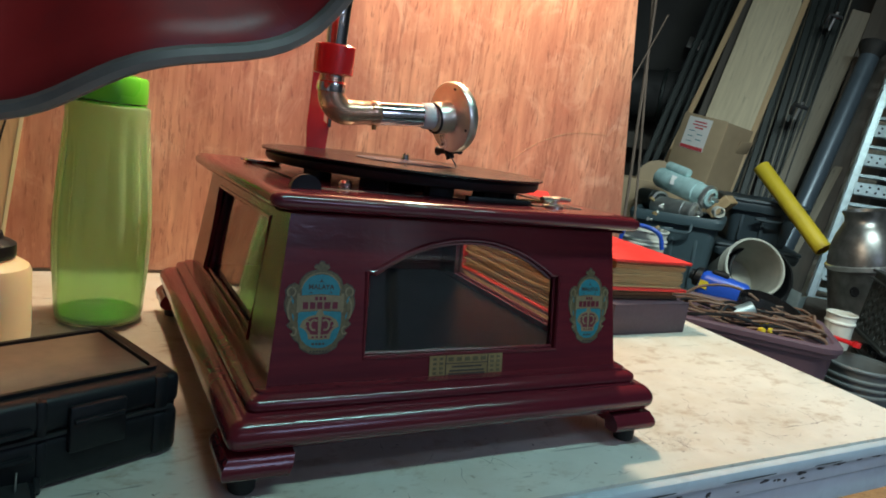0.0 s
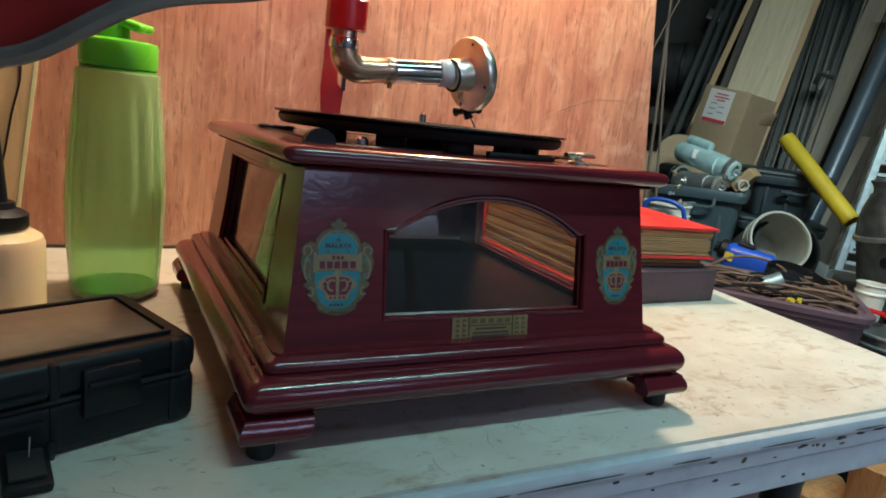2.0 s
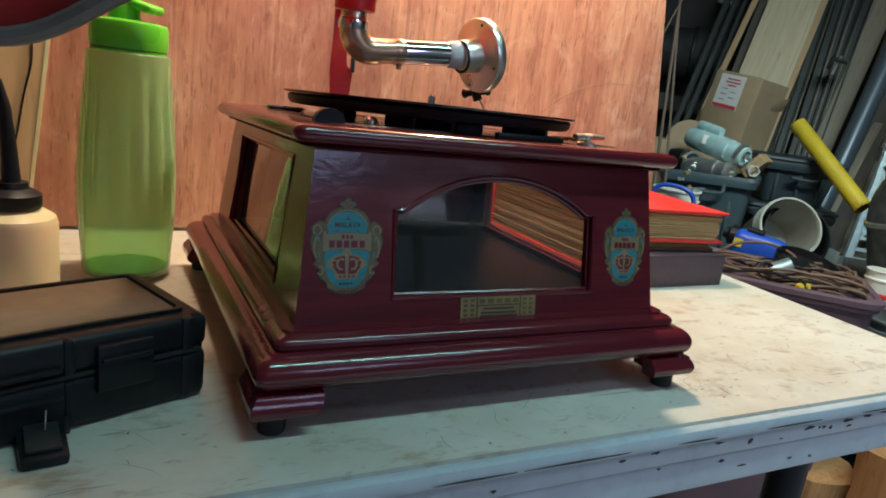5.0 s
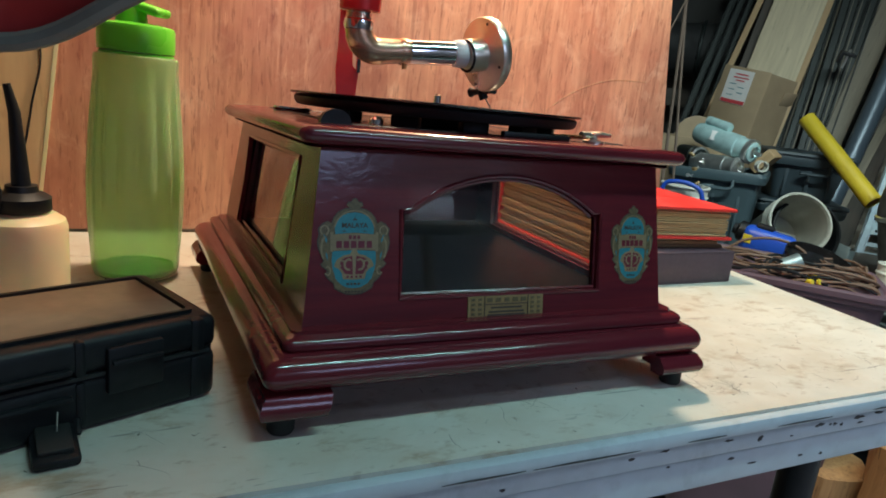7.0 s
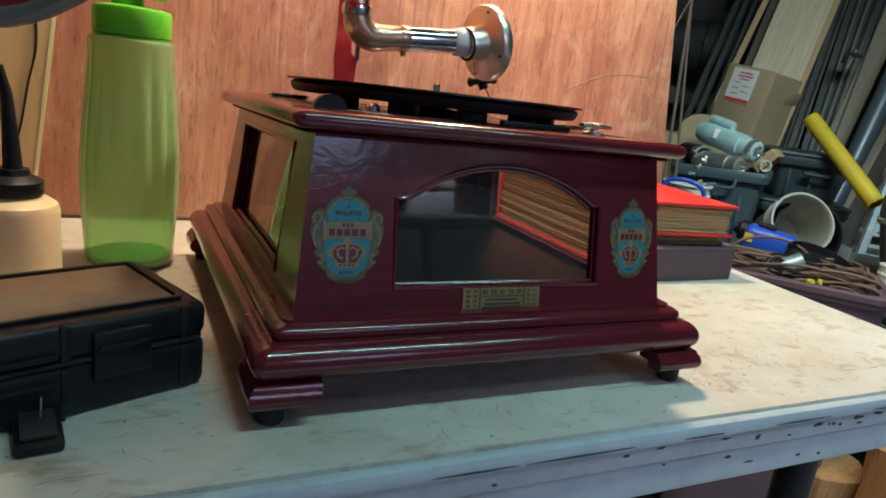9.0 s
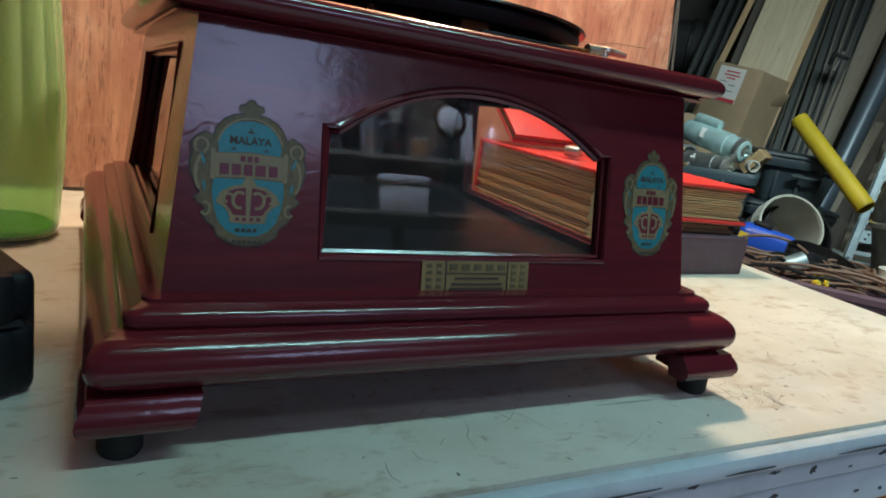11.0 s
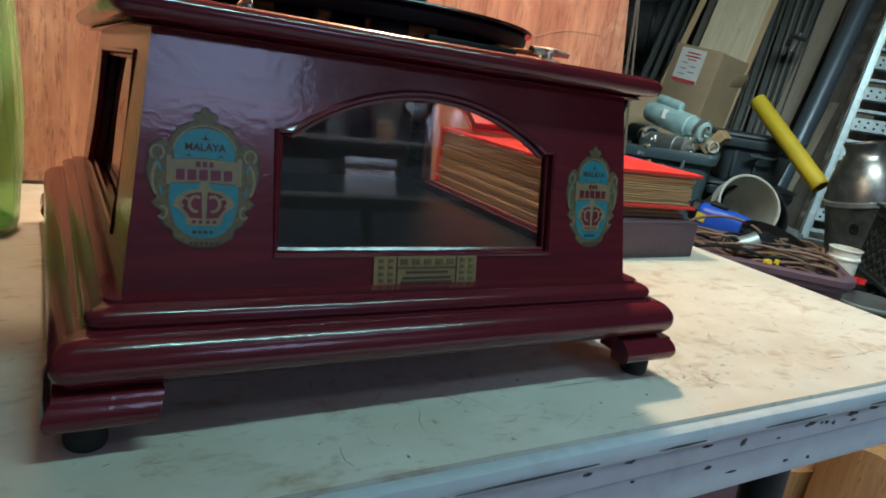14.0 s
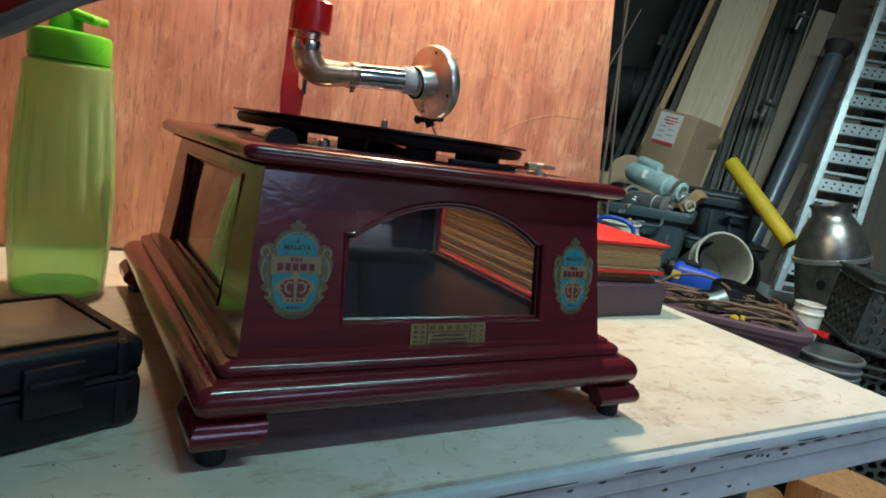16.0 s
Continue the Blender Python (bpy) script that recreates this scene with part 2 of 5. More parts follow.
M_ROD = wood("old_rod", (0.17, 0.115, 0.085), (0.09, 0.06, 0.045), 2, 9, 0.7, 0.4, 0.2)
# near-black colour stands in for shade on walls and ceiling and cuts their bounce
M_WALL = mat("shade_toned_wall", (0.05, 0.048, 0.046), 0.85, 0, 0.3, 5, 0.3)
M_REDBOOK = mat("red_album_cover", (0.62, 0.03, 0.025), 0.5, 0, 0.08, 120, 0.15)
M_PAGES = mat("kraft_pages", (0.45, 0.28, 0.14), 0.8, 0, 0.3, 60, 0.4, stretch=(1, 1, 40))
M_PURPLEBOOK = mat("dark_purple_cover", (0.085, 0.05, 0.065), 0.6, 0, 0.15, 150, 0.2)
M_CARD = mat("corrugated_card", (0.36, 0.26, 0.16), 0.8, 0, 0.10, 20, 0.1)
M_PAPER = mat("paper_label", (0.75, 0.72, 0.70), 0.6, 0, 0.05, 60)
M_LABELRED = mat("label_red", (0.55, 0.06, 0.07), 0.6, 0, 0.1, 60)
M_GREYTOTE = mat("grey_tote_plastic", (0.055, 0.085, 0.098), 0.5, 0, 0.15, 15, 0.05)
M_DARKTOTE = mat("dark_tote_plastic", (0.034, 0.050, 0.060), 0.5, 0, 0.15, 15, 0.05)
M_MAUVE = mat("mauve_tub_plastic", (0.105, 0.058, 0.075), 0.55, 0, 0.2, 12, 0.1)
M_YELLOW = mat("yellow_pipe", (0.62, 0.46, 0.03), 0.45, 0, 0.12, 20, 0.1, 0, (0.3, 0.2, 0.03), 0.5)
M_MOTOR = mat("painted_motor", (0.52, 0.74, 0.74), 0.22, 0.25, 0.25, 30, 0.1)
M_BLUE = mat("blue_plastic", (0.015, 0.07, 0.42), 0.35, 0, 0.1, 40)
M_CABLE = mat("brown_cable", (0.13, 0.075, 0.05), 0.6, 0, 0.25, 60)
M_GREYPIPE = mat("grey_conduit", (0.085, 0.115, 0.145), 0.34, 0.3, 0.15, 20, 0.1)
M_DARKBAR = mat("dark_steel_section", (0.016, 0.021, 0.020), 0.48, 0.4, 0.35, 14, 0.2)
M_OIL = mat("cream_translucent_plastic", (0.68, 0.55, 0.33), 0.4, 0, 0.06, 30)
M_OIL.node_tree.nodes["Principled BSDF"].inputs["Subsurface Weight"].default_value = 0.3
M_PANE = glass("window_glass", (0.92, 0.95, 0.94))
M_PANE.node_tree.nodes["Principled BSDF"].inputs["Transmission Weight"].default_value = 0.992
M_BOTTLE = glass("green_bottle_plastic", (0.70, 0.96, 0.56), 0.16)
bottle_bsdf = M_BOTTLE.node_tree.nodes["Principled BSDF"]
bottle_bsdf.inputs["Transmission Weight"].default_value = 0.80
bottle_bsdf.inputs["IOR"].default_value = 1.25
bottle_bsdf.inputs["Subsurface Weight"].default_value = 0.0

# ---- mesh helpers ----


def obj(name, bm, material, parent=None, label="", angle=35):
    bmesh.ops.recalc_face_normals(bm, faces=bm.faces)
    me = bpy.data.meshes.new(name)
    bm.to_mesh(me)
    bm.free()
    me.materials.append(material)
    me.polygons.foreach_set("use_smooth", [True] * len(me.polygons))
    me.set_sharp_from_angle(angle=radians(angle))
    ob = new(name, me)
    ob.parent = parent
    if label:
        ob["label"] = label
    return ob


def part(name, bm, material, parent, label="", m=None):
    ob = obj(name, bm, material, parent, label)
    if m is not None:
        ob.matrix_local = m
    return ob


def thing(name, m, label, category, group=""):
    e = new(name)
    e.empty_display_size = 0.05
    e.matrix_world = m
    return tagged(e, label, category, group)


def box(sx, sy, sz, c=(0, 0, 0), bevel=0.0, seg=2):
    bm = bmesh.new()
    bmesh.ops.create_cube(bm, size=1)
    bmesh.ops.scale(bm, vec=(sx, sy, sz), verts=bm.verts)
    if bevel:
        bmesh.ops.bevel(bm, geom=list(bm.edges), offset=bevel, segments=seg, affect="EDGES", profile=0.5)
    bmesh.ops.translate(bm, vec=c, verts=bm.verts)
    return bm


def join(*bms):
    a = bms[0]
    for b in bms[1:]:
        me = bpy.data.meshes.new("tmp")
        b.to_mesh(me)
        b.free()
        a.from_mesh(me)
        bpy.data.meshes.remove(me)
    return a


def moved(bm, m):
    bmesh.ops.transform(bm, matrix=m, verts=bm.verts)
    return bm


def skin(rings, closed=True, cap=True):
    """Rings of points, joined in order into a surface."""
    bm = bmesh.new()
    vs = [[bm.verts.new(p) for p in r] for r in rings]
    n = len(rings[0])
    for a, b in zip(vs, vs[1:]):
        for i in range(n if closed else n - 1):
            j = (i + 1) % n
            bm.faces.new((a[i], a[j], b[j], b[i]))
    if cap:
        bm.faces.new(vs[0][::-1])
        bm.faces.new(vs[-1])
    return bm


def lathe(profile, seg=40, cap=True, wave=None):
    """profile: (radius, z) from the bottom up. wave(angle, z): a factor on the radius."""
    rings = []
    for r, z in profile:
        rings.append([(r * (wave(2 * math.pi * i / seg, z) if wave else 1) * math.cos(2 * math.pi * i / seg),
                       r * (wave(2 * math.pi * i / seg, z) if wave else 1) * math.sin(2 * math.pi * i / seg), z) for i in range(seg)])
    return skin(rings, True, cap)


def rect_rings(profile, hx, hy, corner=0.0):
    """A moulding that runs round a rectangle; profile: (offset, z)."""
    rings = []
    for off, z in profile:
        x, y = hx + off, hy + off
        if corner:
            pts = []
            for cx, cy, a0 in ((x, y, 0), (-x, y, 90), (-x, -y, 180), (x, -y, 270)):
                for k in range(5):
                    a = radians(a0 + 22.5 * k)
                    pts.append((cx - math.copysign(corner, cx) + corner * math.cos(a), cy - math.copysign(corner, cy) + corner * math.sin(a), z))
            rings.append(pts)
        else:
            rings.append([(x, y, z), (-x, y, z), (-x, -y, z), (x, -y, z)])
    return skin(rings)


def smooth_path(pts, per=8):
    """A Catmull-Rom curve through the points."""
    p = [Vector(q) for q in pts]
    p = [2 * p[0] - p[1]] + p + [2 * p[-1] - p[-2]]
    out = []
    for i in range(1, len(p) - 2):
        for k in range(per):
            t = k / per
            a, b, c, d = p[i - 1:i + 3]
            out.append(0.5 * (2 * b + (c - a) * t + (2 * a - 5 * b + 4 * c - d) * t * t + (3 * b - a - 3 * c + d) * t ** 3))
    out.append(p[-2])
    return out


def tube(pts, radius, seg=14, closed=False, cap=True):
    """A tube along points; radius: a number, or one for each point."""
    pts = [Vector(p) for p in pts]
    n = len(pts)
    rad = radius if isinstance(radius, (list, tuple)) else [radius] * n
    rings, up = [], None
    for i in range(n):
        d = (pts[(i + 1) % n] - pts[i - 1]) if closed else (pts[min(i + 1, n - 1)] - pts[max(i - 1, 0)])
        d.normalize()
        if up is None:
            up = Vector((0, 0, 1)) if abs(d.z) < 0.9 else Vector((1, 0, 0))
        side = d.cross(up).normalized()
        up = side.cross(d).normalized()
        rings.append([pts[i] + rad[i] * (math.cos(2 * math.pi * k / seg) * side + math.sin(2 * math.pi * k / seg) * up) for k in range(seg)])
    if closed:
        rings.append(rings[0])
        bm = skin(rings, True, False)
        bmesh.ops.remove_doubles(bm, verts=bm.verts, dist=1e-6)
        return bm
    return skin(rings, True, cap)


def plate(outer, holes=(), thick=0.01):
    """A flat board in its own x, z plane with holes through it; its front is at y = 0 and it goes back by thick."""
    bm = bmesh.new()
    edges = []
    for loop in (outer, *holes):
        vs = [bm.verts.new((x, 0, z)) for x, z in loop]
        edges += [bm.edges.new((vs[i], vs[(i + 1) % len(vs)])) for i in range(len(vs))]
    bmesh.ops.triangle_fill(bm, use_beauty=True, use_dissolve=False, edges=edges)
    g = bmesh.ops.extrude_face_region(bm, geom=list(bm.faces))
    bmesh.ops.translate(bm, vec=(0, thick, 0), verts=[v for v in g["geom"] if isinstance(v, bmesh.types.BMVert)])
    return bm


def beam(name, p0, p1, w, t, material, label, category, twist=0.0, group="", holder=None):
    """A straight bar of width w and thickness t from p0 to p1."""
    p0, p1 = Vector(p0), Vector(p1)
    d = p1 - p0
    q = d.to_track_quat("Z", "Y").to_matrix().to_4x4()
    bm = box(w, t, d.length, (0, 0, d.length / 2), min(w, t) * 0.06, 1)
    ob = obj(name, bm, material)
    ob.matrix_world = Matrix.Translation(p0) @ q @ pose(0, 0, 0, 0, 0, twist)
    return tagged(ob, label, category, group)


def axes(x, y, z, place):
    """A pose from its three axes and its place."""
    return Matrix(((x.x, y.x, z.x, place[0]), (x.y, y.y, z.y, place[1]), (x.z, y.z, z.z, place[2]), (0, 0, 0, 1)))


def far(r, d, z):
    """A place in the store behind the table: r to the right, d away, z up."""
    return Vector((0.07 + 0.671 * r + 0.741 * d, 0.12 - 0.741 * r + 0.671 * d, z))


# ---- the room ----


def setting(name, bm, material, label="", category=""):
    return tagged(obj(name, bm, material), label, category, "", "structure")


X0, X1, Y0, Y1, TOP = -1.5, 4.4, -2.2, 4.3, 2.7
setting("floor", box(X1 - X0 + 0.4, Y1 - Y0 + 0.4, 0.1, ((X0 + X1) / 2, (Y0 + Y1) / 2, -0.05)), M_CONCRETE, "pale worn concrete garage floor", "floor")
setting("ceiling", box(X1 - X0 + 0.4, Y1 - Y0 + 0.4, 0.1, ((X0 + X1) / 2, (Y0 + Y1) / 2, TOP + 0.05)), M_WALL, "garage ceiling with shade put into its near-black colour", "ceiling")
setting("wall_north", box(X1 - X0, 0.1, TOP, ((X0 + X1) / 2, Y1 + 0.05, TOP / 2)), M_WALL, "garage wall with shade put into its near-black colour", "wall")
setting("wall_south", box(X1 - X0, 0.1, TOP, ((X0 + X1) / 2, Y0 - 0.05, TOP / 2)), M_WALL, "garage wall with near-black colour that holds shade and cuts bounce", "wall")
setting("wall_east", box(0.1, Y1 - Y0, TOP, (X1 + 0.05, (Y0 + Y1) / 2, TOP / 2)), M_WALL, "garage wall with shade put into its near-black colour", "wall")
setting("wall_west", box(0.1, Y1 - Y0, TOP, (X0 - 0.05, (Y0 + Y1) / 2, TOP / 2)), M_ROOM, "stained grey garage wall", "wall")
partition = setting("partition_wall", box(2.30, 0.04, 2.2, (-0.35, 1.075, 1.1)), M_PINE, "bare pine-coloured board wall behind the table", "wall")
ply = plate([(0.03 - 0.035, 0.75), (0.957, 0.75), (0.80, 1.75), (0.11, 1.75)], (), 0.012)
sheet = tagged(obj("plywood_sheet", moved(ply, Matrix.Translation((0, 1.012, 0.003))), M_PLY), "reddish stained plywood sheet leaning behind the table", "board")
pine = tagged(obj("pine_board", moved(plate([(-0.300, 0.752), (-0.006, 0.752), (0.106, 1.72), (-0.200, 1.72)], (), 0.02), Matrix.Translation((0, 1.010, 0))), M_PINE), "wide pale pine board beside the plywood sheet", "board")
part("sawn_edge", moved(plate([(-0.0055, 0.752), (-0.0015, 0.752), (0.1105, 1.72), (0.1065, 1.72)], (), 0.016), Matrix.Translation((0, 1.009, 0))), M_OIL, pine, "bright sawn edge")

def on_sheet(name, pts, rad, material):
    part(name, tube(smooth_path([(x, 1.0118, z) for x, z in pts], 6), rad, 6), material, sheet)


on_sheet("scratch", ((0.679, 0.943), (0.712, 0.968), (0.747, 0.987), (0.801, 1.004), (0.872, 1.008)), 0.0003, M_PINE)
wire = obj("hanging_wire", tube(smooth_path([(0.014, 1.0085, 1.06), (0.010, 1.0085, 1.01), (0.006, 1.0085, 0.974), (0.005, 1.0085, 0.940), (-0.003, 1.0085, 0.903), (-0.012, 1.0085, 0.852), (-0.025, 1.0085, 0.807), (-0.040, 1.0085, 0.7515)], 5), 0.0012, 6), M_BLACK)
tagged(wire, "thin black wire hanging on the pine board", "wire")

# ---- table ----
table = thing("work_table", Matrix.Translation((0, 0, 0)), "worn white-topped work table with grey enamel metal edge", "table")
TX0, TX1, TY0, TY1 = -0.75, 0.885, 0.433, 1.008
part("tabletop", moved(plate([(TX0, TY0 + 0.010), (TX1, TY0 + 0.002), (0.897, 0.80), (0.905, TY1), (TX0, TY1)], (), 0.022), Matrix(((1, 0, 0, 0), (0, 0, 1, 0), (0, -1, 0, 0.75), (0, 0, 0, 1)))), M_TABLE, table, "scratched off-white laminate top")
part("edge_lip", moved(box(TX1 - TX0, 0.010, 0.012, (0, 0, 0), 0.003), pose((TX0 + TX1) / 2, TY0 + 0.0015, 0.742, 0, 0, -0.28)), M_TRIM, table, "grey metal lip")
part("apron", moved(box(TX1 - TX0, 0.010, 0.018, (0, 0, 0), 0.002), pose((TX0 + TX1) / 2, TY0 + 0.0085, 0.7265, 0, 0, -0.28)), M_TRIM, table, "grey enamel apron with chipped paint")
part("lower_apron", moved(box(TX1 - TX0, 0.010, 0.030, (0, 0, 0), 0.002), pose((TX0 + TX1) / 2, TY0 + 0.0125, 0.7025, 0, 0, -0.28)), M_TRIM, table, "grey enamel apron with chipped paint")
for lx, ly in ((0.765, 0.535), (0.80, 0.93), (-0.60, 0.52), (-0.60, 0.93)):
    part("leg", lathe([(0.020, 0.0), (0.020, 0.72)], 20), M_BLACK, table, "dark steel leg", pose(lx, ly, 0))
chips = random.Random(11)
for x, z, w, h in ((0.612, 0.728, 0.007, 0.0022), (0.664, 0.729, 0.009, 0.0018), (0.641, 0.725, 0.003, 0.0022), (0.539, 0.726, 0.004, 0.003), (0.503, 0.729, 0.006, 0.0012), (0.721, 0.732, 0.014, 0.0022), (0.755, 0.732, 0.007, 0.0018), (0.786, 0.732, 0.012, 0.0015), (0.437, 0.730, 0.005, 0.0014), (0.692, 0.730, 0.008, 0.0016)):
    out = [(w * math.cos(a) * chips.uniform(0.45, 1.1), h * math.sin(a) * chips.uniform(0.4, 1.2)) for a in [2 * math.pi * q / 14 for q in range(14)]]
    part("paint_chip", plate(out, (), 0.0006), M_SCUFF, table, "bare dark chip in the paint", pose(x, TY0 + 0.0032 - 0.0049 * (x - 0.0675), z))
for k in range(13):
    x = chips.choice((0.43, 0.54, 0.60, 0.66, 0.72, 0.30, 0.50)) + chips.uniform(-0.03, 0.03)
    z, w, h = chips.choice((0.7265, 0.7265, 0.7300, 0.7120, 0.7000)) + chips.uniform(-0.004, 0.004), chips.uniform(0.002, 0.007), chips.uniform(0.0006, 0.0018)
    out = [(w * math.cos(a) * chips.uniform(0.4, 1.1), h * math.sin(a) * chips.uniform(0.5, 1.2)) for a in [2 * math.pi * q / 9 for q in range(9)]]
    y = TY0 + (0.0032 if z > 0.7175 else 0.0072) - 0.0049 * (x - 0.0675)
    part("paint_chip", plate(out, (), 0.0006), M_SCUFF, table, "bare dark chip in the paint", pose(x, y, z))
for x, w in ((0.28, 0.030), (0.36, 0.045), (0.47, 0.020), (0.58, 0.034), (0.69, 0.022)):
    part("edge_gap", plate([(-w, 0), (-w * 0.3, 0.0006), (w, 0.0002), (w * 0.9, -0.0002), (0, -0.0006)], (), 0.0006), M_SCUFF, table, "dark worn gap under the lip", pose(x, TY0 - 0.0042 - 0.0049 * (x - 0.0675), 0.7395))

def scratches(rng, count, x0, x1, y0, y1):
    """Fine dark scratches and worn specks lying on the laminate."""
    bm = bmesh.new()
    for k in range(count):
        x, y, a = rng.uniform(x0, x1), rng.uniform(y0, y1), rng.uniform(0, math.pi)
        n, w, step = rng.randint(3, 6), rng.uniform(0.00010, 0.00032), rng.choice((0.001, 0.002, 0.003, 0.006))
        if k % 5 == 0:
            n, w, step = 3, rng.uniform(0.0004, 0.0011), 0.0010
        rows = []
        for i in range(n + 1):
            half = w * math.sin(math.pi * (i + 0.4) / (n + 0.8)) * rng.uniform(0.6, 1.3)
            rows.append([bm.verts.new((x - half * math.sin(a), y + half * math.cos(a), 0.7503)), bm.verts.new((x + half * math.sin(a), y - half * math.cos(a), 0.7503))])
            x, y, a = x + step * math.cos(a), y + step * math.sin(a), a + rng.uniform(-0.5, 0.5)
        for p, q in zip(rows, rows[1:]):
            bm.faces.new((p[0], p[1], q[1], q[0]))
    return bm


tagged(part("wear", join(scratches(random.Random(3), 110, 0.26, 0.86, 0.446, 0.55), scratches(random.Random(6), 22, -0.05, 0.26, 0.446, 0.53), scratches(random.Random(4), 60, 0.40, 0.87, 0.46, 0.98), scratches(random.Random(8), 22, 0.515, 0.56, 0.462, 0.480)), M_SCRATCH, table, "fine dark scratches and specks"), kind="stuff")

# ---- gramophone ----
GX, GY, GZ = 0.332, 0.671, 0.75
HX, HY = 0.151, 0.160          # half size of the cabinet at its foot
ZB, ZT = 0.056, 0.180          # lower and upper edge of the sloping panels
INX, INY = 0.012, 0.024        # by how much the panels slope in

gram = thing("gramophone", Matrix.Translation((GX, GY, GZ)), "dark red lacquered table gramophone with glazed sloping cabinet", "gramophone")


def arch_loop(x0, x1, z0, zs, zt, n=18):
    pts = [(x0, z0), (x1, z0), (x1, zs)]
    c, h = (x0 + x1) / 2, (x1 - x0) / 2 - 0.006
    rad = (h * h + (zt - zs) ** 2) / (2 * (zt - zs))
    for k in range(n + 1):
        x = h - 2 * h * k / n
        pts.append((c + x, zt - rad + math.sqrt(rad * rad - x * x)))
    return pts + [(x0, zs)]


def offset_loop(loop, d):
    """The loop moved outwards by d."""
    out, n = [], len(loop)
    for i in range(n):
        a, b, c = Vector(loop[i - 1]), Vector(loop[i]), Vector(loop[(i + 1) % n])
        e0, e1 = (b - a).normalized(), (c - b).normalized()
        n0, n1 = Vector((e0.y, -e0.x)), Vector((e1.y, -e1.x))
        k = n0 + n1
        out.append(tuple(b + k * (d / max(0.4, k.dot(n0)))))
    return out


def panel_pose(face):
    """The sloping plane of a panel: x along it, z up it, y into the cabinet."""
    lean = math.degrees(math.atan2(INY if face in ("front", "back") else INX, ZT - ZB))
    if face == "front":
        return pose(0, -HY, ZB) @ pose(0, 0, 0, -lean)
    if face == "back":
        return pose(0, HY, ZB, 0, 0, 180) @ pose(0, 0, 0, -lean)
    if face == "left":
        return pose(-HX, 0, ZB, 0, 0, -90) @ pose(0, 0, 0, -lean)
    return pose(HX, 0, ZB, 0, 0, 90) @ pose(0, 0, 0, -lean)


RAISE = pose(0, 0, 0.0062)
LID = pose(0, -0.150, 0.1835) @ pose(0, 0, 0, -2.2) @ pose(0, 0.150, -0.1835)   # the lid dips slightly to the back


def panel(name, face, half, tip, loop):
    m = panel_pose(face)
    h = math.hypot(ZT - ZB, INY if face in ("front", "back") else INX)
    left, right = {"front": (0, 0), "back": (0.0115, 0.0115), "left": (0.0115, 0), "right": (0, 0.0115)}[face]
    outer = [(-half, 0), (half, 0), (half - tip, h - right), (-half + tip, h - left)]
    ob = part(name, plate(outer, [loop] if loop else [], 0.011), M_LACQUER, gram, "", m)
    if loop:
        rim = [(x, 0.0005, z) for x, z in offset_loop(loop, 0.0012)]
        part("window_bead", tube(rim, 0.0017, 8, True), M_LACQUER, ob, "glossy dark moulded bead")
        inner = [(x, 0.004, z) for x, z in offset_loop(loop, -0.001)]
        part("window_rebate", tube(inner, 0.0018, 6, True), M_LACQUER, ob)
        pane = part("window_pane", plate(offset_loop(loop, 0.0025), (), 0.0022), M_PANE, gram, "clear glass pane", m @ pose(0, 0.007, 0))
        pane.visible_shadow = False
    return ob


front = panel("front_panel", "front", HX, INX, arch_loop(-0.0825, 0.0840, 0.0240, 0.0820, 0.1075))
panel("side_panel", "left", HY, INY, [(-0.094, 0.018), (0.094, 0.018), (0.092, 0.106), (-0.090, 0.098)])
panel("side_panel", "right", HY, INY, [(-0.110, 0.014), (0.110, 0.014), (0.108, 0.096), (-0.108, 0.106)])
panel("back_panel", "back", HX, INX, None)
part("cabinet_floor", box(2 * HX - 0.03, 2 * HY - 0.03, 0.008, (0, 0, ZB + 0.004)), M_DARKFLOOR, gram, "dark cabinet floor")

roll = [(0.0165 + 0.0110 * math.cos(a), 0.0403 + 0.0113 * math.sin(a)) for a in [radians(-90 + 15 * k) for k in range(13)]]
step = [(0.0130, 0.0520), (0.0125, 0.0524), (0.0125, 0.0532), (0.0140, 0.0540), (0.0140, 0.0566), (0.0132, 0.0584), (0.0112, 0.0598), (0.0080, 0.0606), (0.0070, 0.0612), (0.0068, 0.0628), (-0.002, 0.0632), (-0.02, 0.0632)]
part("base_moulding", rect_rings([(-0.02, 0.0290)] + roll + step, HX, HY, 0.006), M_LACQUER, gram, "rolled lacquer base moulding")
chip = part("chipped_corner", plate([(-0.004, 0), (0.022, 0), (0.022, 0.0022), (-0.004, 0.0022)], (), 0.001), M_CREAM, gram, "bare wood chip in the lacquer", pose(-HX - 0.007, -HY - 0.0098, 0.0575))
nose = [(0.0118 + 0.0062 * math.cos(a), 0.1842 + 0.0056 * math.sin(a)) for a in [radians(-75 + 15 * k) for k in range(11)]]
part("lid", rect_rings([(-0.03, 0.1765), (0.004, 0.1765), (0.0075, 0.1772), (0.0105, 0.1785)] + nose + [(0.0080, 0.1900), (-0.004, 0.1903), (-0.03, 0.1903)], HX - INX, HY - INY, 0.007), M_LACQUER, gram, "lacquered lid with rounded edge", LID)
part("lid_underside", rect_rings([(-0.03, 0.1764), (-0.03, 0.1757), (0.0085, 0.1757), (0.0100, 0.1764), (0.0085, 0.1772)], HX - INX, HY - INY, 0.007), M_LACQUER, gram, "lacquered underside of the lid", LID)
part("inlay_line", rect_rings([(0, 0.1900), (0.001, 0.1909), (0.003, 0.1909), (0.004, 0.1900)], HX - INX - 0.022, HY - INY - 0.022, 0.003), M_BLACK, gram, "", LID)
